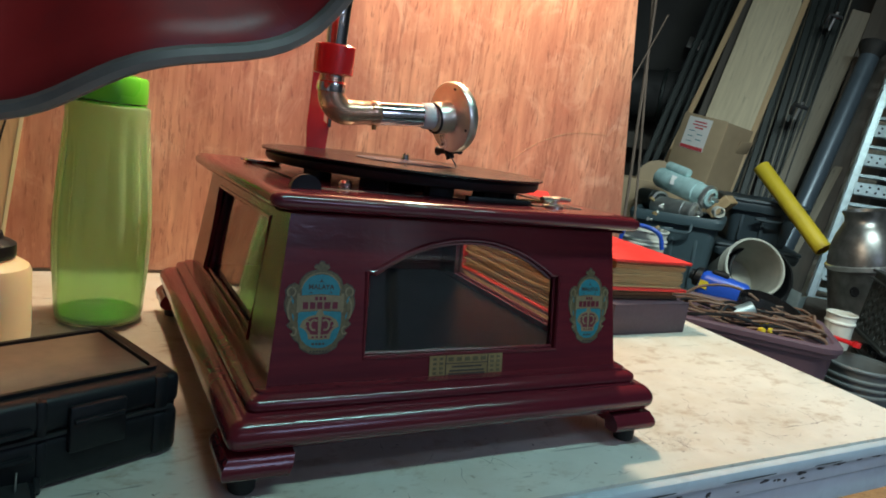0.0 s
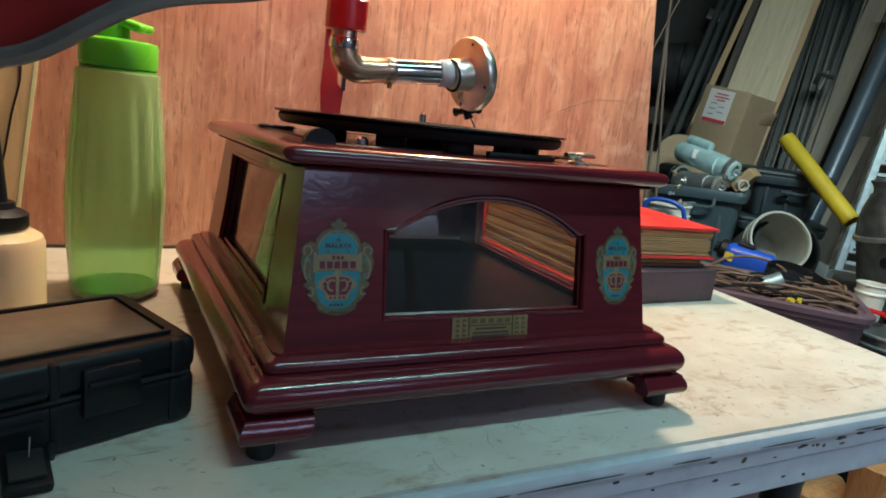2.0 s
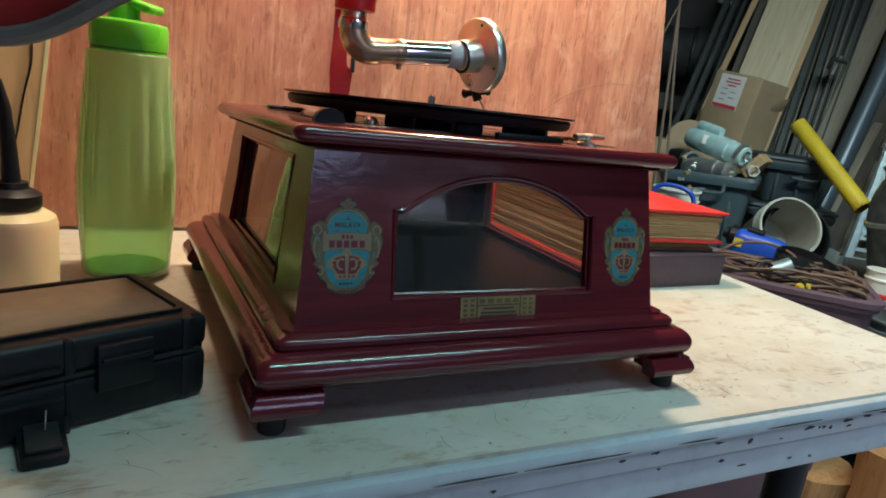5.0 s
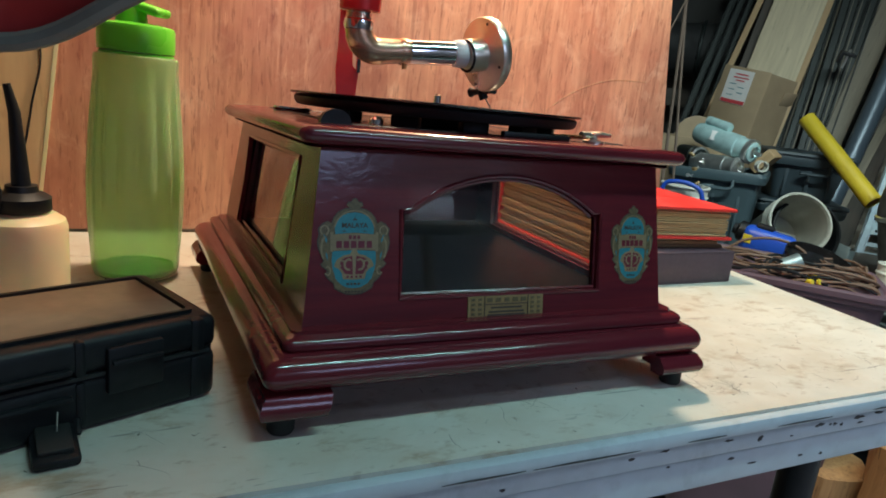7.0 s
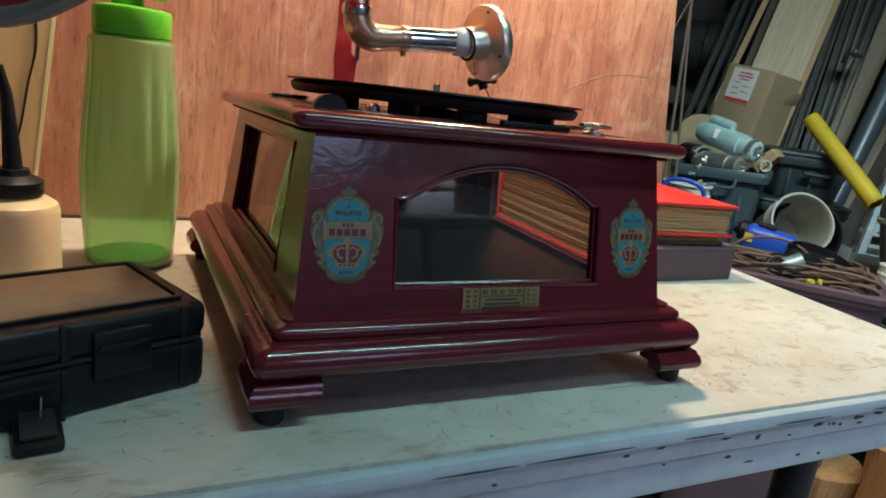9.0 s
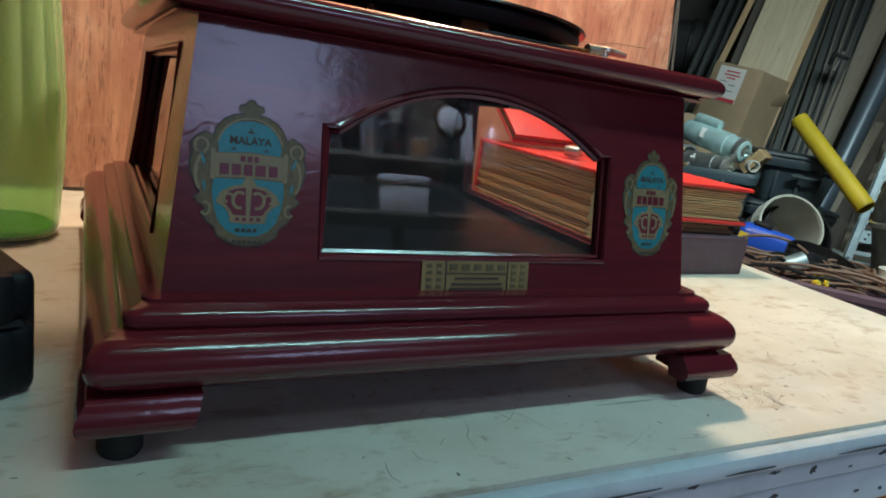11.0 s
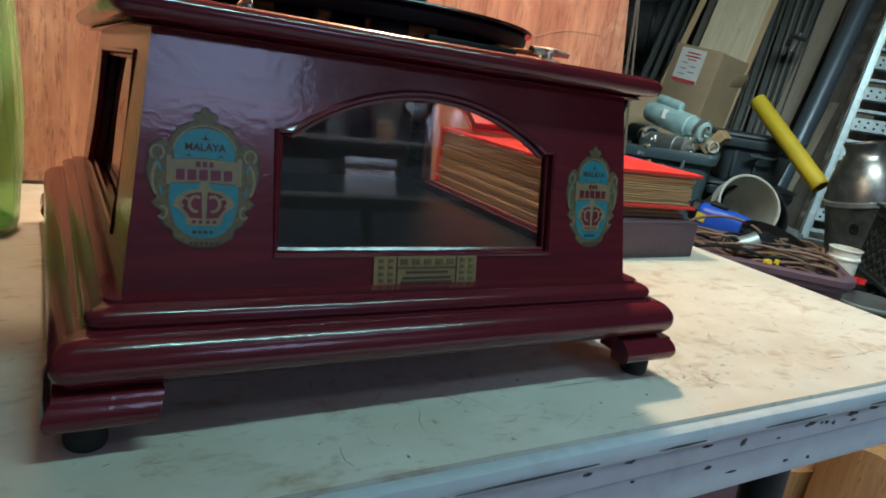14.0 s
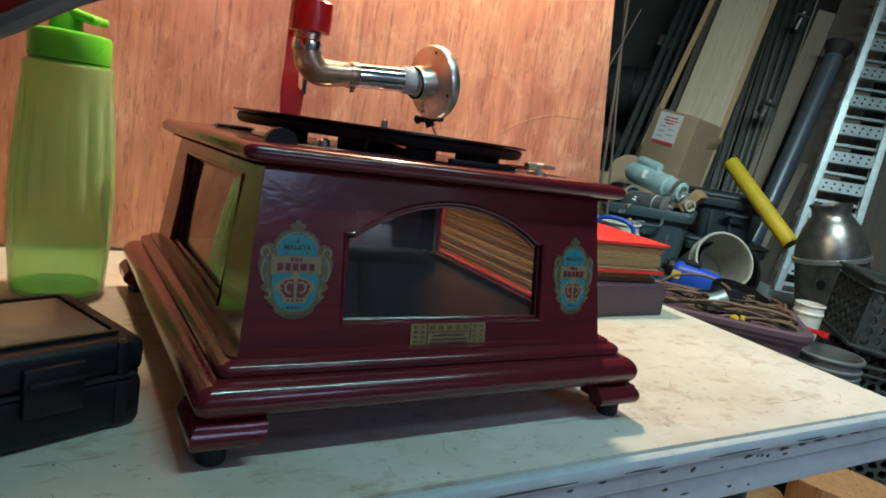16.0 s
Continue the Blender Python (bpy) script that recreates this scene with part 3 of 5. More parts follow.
for sx in (-1, 1):
    for sy in (-1, 1):
        o, arms = 0.0300, []
        prof = [(-0.0080, 0.0125), (-0.0050, 0.0130), (-0.0018, 0.0150), (-0.0003, 0.0180), (0.0, 0.0205), (-0.0008, 0.0235), (-0.0024, 0.0262), (-0.0036, 0.0276), (-0.0040, 0.0290)]
        for a, b, c in ((0.046, 0.016, 0.0), (0.016, 0.046, 0.0003)):
            rings = []
            for e, z in prof:
                cut = 0.0045 * (z - 0.0290) / 0.0165
                x1, y1 = HX + o + e - c, HY + o + e - c
                xa, ya = HX + o - a - (cut if a > b else 0), HY + o - b - (cut if b > a else 0)
                rings.append([(x1, y1, z + c), (xa, y1, z + c), (xa, ya, z + c), (x1, ya, z + c)])
            arms.append(skin(rings))
        foot = part("foot", moved(join(*arms, box(0.030, 0.030, 0.0150, (HX + 0.010, HY + 0.010, 0.0212), 0.001, 1)), Matrix.Diagonal((sx, sy, 1, 1))), M_LACQUER, gram, "shaped lacquer bracket foot")
        part("rubber_pad", lathe([(0.0078, 0.0), (0.0088, 0.002), (0.0088, 0.0140)], 20), M_RUBBER, foot, "black rubber pad", pose(sx * (HX + 0.013), sy * (HY + 0.013), 0))


def flat(name, loop, material, parent, y, label="", thick=0.0004):
    return part(name, plate(loop, (), thick), material, parent, label, pose(0, y, 0))


def bar(x0, x1, z0, z1):
    return [(x0, z0), (x1, z0), (x1, z1), (x0, z1)]


def mirrored(right):
    """A closed outline from its right half, which runs from the bottom to the top of the middle line."""
    return right + [(-x, z) for x, z in reversed(right) if abs(x) > 1e-6]


def ribbon(pts, rad, y, wide=1.0):
    """A thin printed line along points of the panel, in millimetres."""
    bm = tube([(x * 0.001, 0, z * 0.001) for x, z in pts], rad * 0.001, 6)
    return moved(bm, pose(0, y, 0) @ Matrix.Diagonal((wide, 0.2, 1, 1)))


def arc_points(cx, cz, rx, rz, a0, a1, n=14):
    return [(cx + rx * math.cos(radians(a0 + (a1 - a0) * i / n)), cz + rz * math.sin(radians(a0 + (a1 - a0) * i / n))) for i in range(n + 1)]


def lettering(name, text, size, material, parent, y, x, z):
    """Words in the built-in font, centred at x and standing on z."""
    cu = bpy.data.curves.new(name, "FONT")
    cu.body, cu.size, cu.align_x, cu.offset = text, size, "CENTER", 0.00012
    cu.materials.append(material)
    ob = new(name, cu)
    ob.parent = parent
    ob.matrix_local = pose(x, y, z, 90)
    return ob


def decal(cx, cz, wide):
    """A printed crest: gold scrollwork round blue fields, a cream ribbon and a red crown."""
    mm = 0.001
    s = lambda pts: [(x * mm * wide, z * mm) for x, z in pts]
    side = [(0, -31), (5, -30.5), (9, -28.4), (11.6, -26.6), (12.4, -23), (15.6, -20.4), (17.6, -17.2), (16.2, -14.6), (18.8, -12.6), (20.4, -10.6), (18.4, -8.4), (19.6, -5.5), (21.6, -1), (22.4, 4), (21.4, 9), (22.0, 12.5), (19.6, 15.8), (16.4, 17.6), (14.0, 16.2), (12.8, 20), (10, 23.6), (6, 25.8), (2.6, 26.4), (5.2, 28.2), (4.0, 30.2), (2.2, 30.2), (1.4, 32), (0, 32.6)]
    d = part("crest_decal", plate(s(mirrored(side)), (), 0.0002), M_INK, front, "printed gold, blue and red crest decal", pose(cx, -0.0003, cz))
    flat("gold_field", s([(x * 0.965, z * 0.975) for x, z in mirrored(side)]), M_GOLD, d, -0.0001, "", 0.0001)
    flat("blue_dome", s(mirrored([(0, 10), (11.6, 9), (12.0, 13), (10.6, 17.6), (8, 20.8), (4, 22.6), (0, 23.2)])), M_TEAL, d, -0.0002, "", 0.0001)
    flat("blue_field", s(mirrored([(0, -26.4), (4, -26), (8, -23.8), (11, -20), (12.8, -14), (13.6, -8), (13.3, -2), (0, -1.5)])), M_TEAL, d, -0.0002, "", 0.0001)
    flat("cream_ribbon", s(mirrored([(0, -1.0), (13.6, -1.6), (14.6, 8.6), (0, 9.6)])), M_CREAM, d, -0.0003, "", 0.0001)
    flat("crown_edge", s(mirrored([(0, -20.8), (6.6, -20.4), (7.4, -16.4), (9.4, -13.6), (12.2, -12.0), (11.6, -10.0), (10.4, -7.6), (6.8, -5.0), (2.6, -4.0), (2.0, -2.6), (1.0, -0.4), (0, 0.4)])), M_CREAM, d, -0.0004, "", 0.0001)
    for k in (-1, 1):
        flat("crown_lobe", s([(k * x, z) for x, z in ((0.8, -17.4), (5.6, -17.0), (6.4, -15.2), (8.8, -12.2), (9.8, -9.8), (8.8, -8.2), (5.8, -6.2), (1.2, -5.2))]), M_DRED, d, -0.0005, "", 0.0001)
        part("crown_scroll", ribbon(arc_points(k * 3.4, -10.8, k * 2.5, 3.4, -110, 130), 0.75, -0.0006, wide), M_CREAM, d)
        part("crown_scroll", ribbon(arc_points(k * 7.6, -10.0, k * 1.7, 1.9, -80, 170), 0.6, -0.0006, wide), M_CREAM, d)
        part("gold_scroll", ribbon(arc_points(k * 18.0, 11.4, k * 2.4, 3.0, -60, 250), 0.55, -0.0003, wide), M_CREAM, d)
        part("gold_scroll", ribbon(arc_points(k * 15.8, -14.8, k * 1.6, 2.6, 60, 330), 0.55, -0.0003, wide), M_CREAM, d)
        part("gold_scroll", ribbon(arc_points(k * 17.2, 0.0, k * 2.6, 7.2, -70, 80), 0.7, -0.0003, wide), M_CREAM, d)
        flat("green_leaf", s([(k * x, z) for x, z in ((16.6, 3.2), (17.8, 5.4), (18.4, 9.0), (17.2, 7.4), (16.4, 5.4))]), M_TEAL, d, -0.0003, "", 0.0001)
        flat("green_leaf", s([(k * x, z) for x, z in ((16.0, -8.0), (17.0, -5.4), (17.2, -2.4), (16.0, -4.4))]), M_TEAL, d, -0.0003, "", 0.0001)
        flat("gold_column", s(bar(k * 13.7 - 0.9, k * 13.7 + 0.9, -2.4, 10.4)), M_CREAM, d, -0.0005, "", 0.0001)
        flat("small_star", s([(k * 6.2 - 1.4, 10.6), (k * 6.2 + 1.4, 10.6), (k * 6.2 + 0.3, 11.1), (k * 6.2, 12.0), (k * 6.2 - 0.3, 11.1)]), M_INK, d, -0.0003, "", 0.0001)
    part("dome_edge", ribbon(arc_points(0, 11, 12.4, 13.2, 12, 168, 20), 0.45, -0.0003, wide), M_CREAM, d)
    for x in (-4, -1.4, 1.4, 4):
        flat("crown_jewel", s(bar(x - 0.7, x + 0.7, -19.6, -18.2)), M_DRED, d, -0.0005, "", 0.0001)
    lettering("lettering", "MALAYA", 0.0046, M_INK, d, -0.0004, 0, 0.0132)
    for row, z0, z1, tint in (((-3.6, 2.2, 2.2, 2.0), 5.8, 8.2, M_DRED), ((-11.0, 4.0, 4.0, 4.0, 4.8, 4.0), 0.0, 4.6, M_DRED), ((-5.6, 1.6, 1.6, 1.6, 1.6, 1.6, 1.6), -29.2, -28.0, M_INK), ((-4.6, 2.0, 1.6, 2.0, 1.6), -24.2, -22.8, M_INK)):
        x = row[0]
        for w in row[1:]:
            flat("lettering_bar", s(bar(x, x + w * 0.82, z0, z1)), tint, d, -0.0006, "", 0.0001)
            x += w + 0.4
    flat("small_star", s([(-1.8, 18.2), (0, 17.9), (1.8, 18.2), (0.4, 18.9), (0, 20.8), (-0.4, 18.9)]), M_INK, d, -0.0003, "", 0.0001)


decal(-0.1165, 0.0575, 1.12)
decal(0.1180, 0.0575, 0.98)

plt = part("maker_plate", plate(bar(-0.032, 0.032, -0.0095, 0.0095), (), 0.0006), M_PLATE, front, "small brass-coloured printed maker's plate", pose(0.001, -0.0009, 0.0125))
for x in (-0.0185, 0.0185):
    flat("rule_line", bar(x - 0.0003, x + 0.0003, -0.0095, 0.0095), M_INK, plt, -0.0005)
flat("rule_line", bar(-0.0185, 0.0185, 0.0030, 0.0036), M_INK, plt, -0.0005)
for z, a in ((0.0008, 0.013), (-0.0022, 0.015), (-0.0046, 0.016), (-0.0070, 0.015)):
    flat("lettering_bar", bar(-a, a, z - 0.0006, z + 0.0006), M_INK, plt, -0.0005)
for k in range(5):
    flat("ornament_bar", bar(-0.0165 + 0.0072 * k, -0.0122 + 0.0072 * k, 0.0050, 0.0080), M_GOLD, plt, -0.0005)
for sx in (-1, 1):
    for k in range(5):
        for j in (-0.0028, 0.0028):
            flat("ornament_bar", bar(sx * 0.0252 + j - 0.0014, sx * 0.0252 + j + 0.0014, -0.0078 + 0.0035 * k, -0.0060 + 0.0035 * k), M_GOLD, plt, -0.0005)

# turntable and deck
DK = 0.1905
PX, PY, PR = 0.001, -0.003, 0.1235
part("spindle_hub", lathe([(0.03, DK - 0.012), (0.03, DK + 0.004), (0.012, DK + 0.006), (0.012, 0.204)], 24), M_BLACK, gram, "", LID @ pose(PX, PY, 0))
part("platter", lathe([(0.02, 0.1965), (PR - 0.012, 0.1930), (PR - 0.006, 0.1920), (PR - 0.0025, 0.1928), (PR - 0.0005, 0.1955), (PR, 0.1990), (PR - 0.002, 0.2010), (0.02, 0.2010)], 72), M_BLACK, gram, "black steel platter with a deep rim", RAISE @ LID @ pose(PX, PY, 0))
part("spindle", lathe([(0.0034, 0.200), (0.0034, 0.210), (0.002, 0.2115)], 12), M_CHROME, gram, "", RAISE @ LID @ pose(PX, PY, 0))
for a in (200, 232, 262, 290, 318, 340):
    x, y = PX + 0.098 * math.cos(radians(a)), PY + 0.098 * math.sin(radians(a))
    part("deck_block", box(0.014, 0.021, 0.0120, (0, 0, 0), 0.0015), M_BLACK, gram, "", LID @ pose(x, y, DK + 0.0055, 0, 0, a))
part("brake_lever", moved(plate([(-0.0105, 0)] + [(0.0105 * math.cos(math.pi - math.pi * k / 12), 0.0095 * math.sin(math.pi * k / 12)) for k in range(1, 12)] + [(0.0105, 0)], (), 0.006), pose(-0.128, -0.128, DK)), M_BLACK, gram, "rounded black brake lever", LID)
part("brake_screw", lathe([(0.005, 0), (0.005, 0.004), (0.003, 0.006)], 16), M_CHROME, gram, "chrome screw", LID @ pose(-0.092, -0.104, DK))
part("speed_rail", box(0.060, 0.006, 0.004, (0, 0, 0), 0.001), M_BLACK, gram, "", LID @ pose(0.030, -0.122, DK + 0.002, 0, 0, 1))
part("speed_lever", tube([(0.045, -0.122, DK + 0.003), (0.068, -0.120, DK + 0.004), (0.080, -0.119, DK + 0.004)], 0.0016, 8), M_BRASS, gram, "thin brass lever", LID)
kn = part("lever_knob", lathe([(0.0085, 0), (0.0085, 0.0015), (0.003, 0.003), (0.003, 0.0055), (0.006, 0.0065), (0.006, 0.008), (0.002, 0.009)], 18), M_ALU, gram, "chrome lever knob", LID @ pose(0.088, -0.117, DK))
part("lever_finger", tube([(0.074, -0.119, DK + 0.0055), (0.092, -0.117, DK + 0.0070), (0.106, -0.115, DK + 0.0065)], [0.0030, 0.0026, 0.0016], 8), M_ALU, gram, "chrome finger lever", LID)
part("needle_cup", lathe([(0.016, 0), (0.018, 0.002), (0.018, 0.0035), (0.014, 0.003), (0.010, 0.001)], 24), M_CHROME, gram, "shallow chrome needle cup", LID @ pose(-0.108, 0.075, DK))

# tone arm, sound box and horn
AX, AY, AZ = -0.0795, -0.012, 0.243
elbow = smooth_path([(AX, AY, AZ + 0.030), (AX, AY, AZ + 0.016), (AX + 0.003, AY, AZ + 0.005), (AX + 0.012, AY, AZ - 0.0015), (AX + 0.026, AY, AZ - 0.001), (AX + 0.040, AY, AZ + 0.0005)], 7)
part("elbow", tube(elbow, [0.0100 + 0.0015 * math.sin(math.pi * min(1, i / 30)) for i in range(len(elbow))], 24), M_TAPE, gram, "polished nickel elbow")
part("elbow_collar", lathe([(0.0100, 0), (0.0118, 0.0012), (0.0122, 0.0045), (0.0118, 0.008), (0.0104, 0.0095), (0.0104, 0.014), (0.0098, 0.0145)], 28), M_CHROME, gram, "chrome collar", pose(AX, AY, AZ + 0.012))
part("joint_ring", tube([(AX + 0.036, AY, AZ + 0.0003), (AX + 0.038, AY, AZ + 0.0004), (AX + 0.043, AY, AZ + 0.0006), (AX + 0.045, AY, AZ + 0.0006)], [0.0104, 0.0110, 0.0110, 0.0100], 20), M_TAPE, gram, "soldered brass joint")
part("joint_screw", lathe([(0.0022, 0), (0.0022, 0.004)], 10), M_BRASS, gram, "", pose(AX + 0.041, AY - 0.003, AZ - 0.0135))
part("tone_arm", tube([(AX + 0.042, AY, AZ + 0.0006), (AX + 0.094, AY - 0.003, AZ + 0.0050)], 0.0100, 28), M_CHROME, gram, "polished chrome tone arm")
part("rubber_gasket", tube([(AX + 0.0850, AY - 0.0027, AZ + 0.0041), (AX + 0.0860, AY - 0.0028, AZ + 0.0042), (AX + 0.0945, AY - 0.0033, AZ + 0.0050), (AX + 0.0955, AY - 0.0033, AZ + 0.0051)], [0.0103, 0.0112, 0.0118, 0.0110], 24), M_GASKET, gram, "white rubber gasket")
SB = pose(AX + 0.1105, AY - 0.004, AZ + 0.006) @ pose(0, 0, 0, 0, 80, 9)
sb = part("sound_box", lathe([(0.0100, -0.0155), (0.0138, -0.0150), (0.0143, -0.0135), (0.0143, -0.0005), (0.0160, 0.0006), (0.0290, 0.0012), (0.0308, 0.0018), (0.0316, 0.0034), (0.0316, 0.0090), (0.0308, 0.0104), (0.0, 0.0104)], 56), M_ALU, gram, "round machined aluminium sound box", SB)
part("gasket_ring", tube([(0.0125 * math.cos(a), 0.0125 * math.sin(a), -0.0150) for a in [2 * math.pi * i / 24 for i in range(24)]], 0.0013, 8, True), M_RUBBER, sb)
for a in (20, 110, 200, 290):
    part("box_screw", lathe([(0.0012, 0), (0.0012, 0.0008)], 8), M_BLACK, sb, "", pose(0.0270 * math.cos(radians(a)), 0.0270 * math.sin(radians(a)), 0.0014, 180))
part("needle_arm", tube([(0.021, 0.018, 0.010), (0.029, 0.019, 0.014), (0.041, 0.016, 0.016)], 0.0042, 10), M_BLACK, sb, "black needle holder")
part("thumb_screw", tube([(0.031, 0.002, 0.016), (0.032, 0.006, 0.0158), (0.035, 0.028, 0.0135), (0.0355, 0.032, 0.013)], [0.0045, 0.0030, 0.0030, 0.0048], 10), M_BLACK, sb)
part("needle", tube([(0.038, 0.016, 0.016), (0.049, 0.012, 0.020)], 0.0007, 6), M_CHROME, sb)

part("rubber_sleeve", lathe([(0.0150, AZ + 0.0265), (0.0165, AZ + 0.0275), (0.0168, AZ + 0.036), (0.0166, AZ + 0.0495), (0.0155, AZ + 0.0505), (0.010, AZ + 0.0505)], 28), M_SLEEVE, gram, "bright red rubber sleeve", pose(AX, AY, 0))
RX, RY = -0.050, 0.100
strap = [(-0.008, DK - 0.012), (0.008, DK - 0.012), (0.0105, 0.222), (0.0045, 0.228), (0.0035, 0.240), (-0.001, 0.285), (-0.0110, 0.285), (-0.0110, 0.250), (-0.0120, 0.222)]
part("horn_bracket", plate(strap, (), 0.006), M_SLEEVE, gram, "red painted horn bracket", pose(RX, RY, 0, 0, 0, -8))
part("bracket_screw", tube([(RX + 0.009, RY - 0.004, 0.238), (RX + 0.009, RY - 0.004, 0.222)], 0.0024, 8), M_CHROME, gram)
part("bracket_link", tube([(RX - 0.004, RY, 0.280), (AX, AY + 0.008, 0.280)], 0.005, 12), M_SLEEVE, gram)

MC = Vector((-0.002 - GX, 0.565 - GY, 1.266 - GZ))
MN = Vector((-0.22, -0.96, 0.14)).normalized()
R_MOUTH, PETALS, PHASE = 0.2946, 11, 0.2812
throat = smooth_path([(AX, AY, AZ + 0.046), (AX, AY, AZ + 0.080), (AX + 0.002, AY + 0.006, AZ + 0.115), (AX - 0.006, AY + 0.045, AZ + 0.18), MC - MN * 0.21, MC - MN * 0.10, MC], 8)
part("horn_neck", tube(throat[:17], [0.0088 + 0.00012 * i for i in range(17)], 24), M_CHROME, gram, "chromed horn neck")


def horn_bell():
    """A fluted bell that flares towards a scalloped rim."""
    side = MN.cross(Vector((0, 0, 1))).normalized()
    up = side.cross(MN).normalized()
    rings, seg, n, start = [], 176, len(throat), 14
    for i in range(start, n):
        f = (i - start) / (n - 1 - start)
        rr = 0.0115 + (R_MOUTH - 0.0115) * f ** 2.8
        d = (throat[min(i + 1, n - 1)] - throat[i - 1]).normalized().lerp(MN, min(1, f * 1.5)).normalized()
        s = d.cross(Vector((0, 0, 1))).normalized().lerp(side, f).normalized()
        u = s.cross(d).normalized()
        ring = []
        for k in range(seg):
            a = 2 * math.pi * k / seg
            scallop = 1 + 0.0223 * f * math.cos(PETALS * a - PHASE)
            dish = -0.012 * f * f * math.cos(PETALS * a - PHASE)
            ring.append(throat[i] + dish * d + rr * scallop * (math.cos(a) * s + math.sin(a) * u))
        rings.append(ring)
    return rings


bell_rings = horn_bell()
bell = part("horn_bell", skin(bell_rings, True, False), M_RED, gram, "worn dark red horn bell with fluted petals")
mod = bell.modifiers.new("sheet", "SOLIDIFY")
mod.thickness = 0.0015
part("horn_rim", tube(bell_rings[-1], 0.0050, 8, True), M_RIM, bell, "grey folded rim")
for k in range(PETALS):
    i = round(176 * ((k * 2 * math.pi + PHASE) / PETALS) / (2 * math.pi)) % 176
    part("petal_seam", tube([r[i] for r in bell_rings[14:]], 0.0016, 6), M_RED, bell)

record = obj("record", lathe([(0.0036, 0.2014), (0.1265, 0.2014), (0.1270, 0.2022), (0.1265, 0.2032), (0.052, 0.2032), (0.0036, 0.2034)], 72), M_SHELLAC)
record.matrix_world = pose(GX, GY, GZ) @ RAISE @ LID @ pose(PX, PY, 0)
tagged(record, "glossy black shellac record lying on the platter", "record")
lab = obj("record_label", lathe([(0.0036, 0.2035), (0.044, 0.2035), (0.044, 0.2038), (0.0036, 0.2038)], 40), M_PURPLEBOOK, record, "dark worn paper label")

# ---- things on the table ----
bottle = thing("water_bottle", Matrix.Translation((0.0965, 0.835, 0.7505)), "translucent green plastic water bottle with bright green cap", "bottle")
flute = lambda a, z: 1 + 0.044 * (abs(math.cos(7 * a)) * 2 - 1.27) * max(0, min(1, (0.205 - z) / 0.03)) * max(0, min(1, (z - 0.03) / 0.03))
outer = [(0.030, 0.0), (0.0385, 0.003), (0.0405, 0.010), (0.0415, 0.03), (0.0425, 0.06), (0.0430, 0.09), (0.0425, 0.11), (0.0408, 0.14), (0.0388, 0.165), (0.0375, 0.185), (0.0368, 0.200), (0.0372, 0.209), (0.0365, 0.213), (0.032, 0.215), (0.031, 0.222)]
inner = [(r - 0.0018, z + 0.002 if z < 0.005 else z) for r, z in reversed(outer)]
part("bottle_body", lathe(outer + inner, 84, True, flute), M_BOTTLE, bottle, "ribbed translucent green body")
part("base_disc", lathe([(0.020, 0.0042), (0.0345, 0.0042), (0.0365, 0.0075), (0.0360, 0.0090), (0.0300, 0.0075), (0.0150, 0.0120), (0.002, 0.0130)], 40), M_CAP, bottle, "denser green raised base")
part("neck_ring", lathe([(0.0315, 0.2140), (0.0330, 0.2146), (0.0330, 0.2160), (0.0315, 0.2164)], 40), M_CAP, bottle, "green neck ring")
part("cap", lathe([(0.0295, 0.2165), (0.0335, 0.2175), (0.0338, 0.219), (0.0338, 0.238), (0.0325, 0.241), (0.022, 0.243), (0.015, 0.2435)], 40), M_CAP, bottle, "bright green screw cap")
part("spout", moved(lathe([(0.0145, 0.0), (0.0135, 0.006), (0.0125, 0.014), (0.010, 0.018)], 24), pose(-0.004, 0, 0.242)), M_CAP, bottle, "green spout")
part("spout_lid", moved(box(0.050, 0.026, 0.008, (0, 0, 0), 0.0035, 3), pose(0.003, 0, 0.2585, 0, 12, -35)), M_CAP, bottle, "tilted green flip lid")

oil = thing("oil_bottle", Matrix.Translation((0.006, 0.775, 0.7505)), "cream plastic oil bottle with black screw cap and spout", "bottle")
part("bottle_body", lathe([(0.030, 0), (0.0345, 0.004), (0.0350, 0.012), (0.0345, 0.064), (0.0325, 0.070), (0.026, 0.0745), (0.020, 0.076), (0.020, 0.079)], 40), M_OIL, oil, "cream plastic body")
part("cap", lathe([(0.0215, 0.077), (0.0225, 0.079), (0.0225, 0.089), (0.018, 0.092), (0.013, 0.094), (0.012, 0.099)], 28), M_BLACK, oil, "black screw cap")
part("spout", tube([(0, 0, 0.096), (-0.001, 0.0, 0.125), (-0.003, 0, 0.160), (-0.0075, 0, 0.182)], [0.0076, 0.0062, 0.0046, 0.0030], 16), M_BLACK, oil, "long black tapered spout")
part("cap_tether", tube(smooth_path([(-0.020, -0.010, 0.085), (-0.028, -0.014, 0.098), (-0.022, -0.016, 0.104), (-0.014, -0.018, 0.097), (-0.018, -0.018, 0.072)], 6), 0.0022, 8), M_BLACK, oil)

CASE = pose(0.1365, 0.5545, 0.7505, 0, 0, 22)
case = thing("hard_case", CASE, "black hard plastic case with dusty recessed lid", "case")
CW, CD, CH = 0.30, 0.105, 0.058
part("case_body", moved(box(CW, CD, 0.034, (0, 0, 0), 0.006, 3), pose(-CW / 2, CD / 2, 0.017)), M_BLACK, case)
part("case_lid", moved(box(CW, CD, 0.023, (0, 0, 0), 0.006, 3), pose(-CW / 2, CD / 2, 0.0465)), M_BLACK, case)
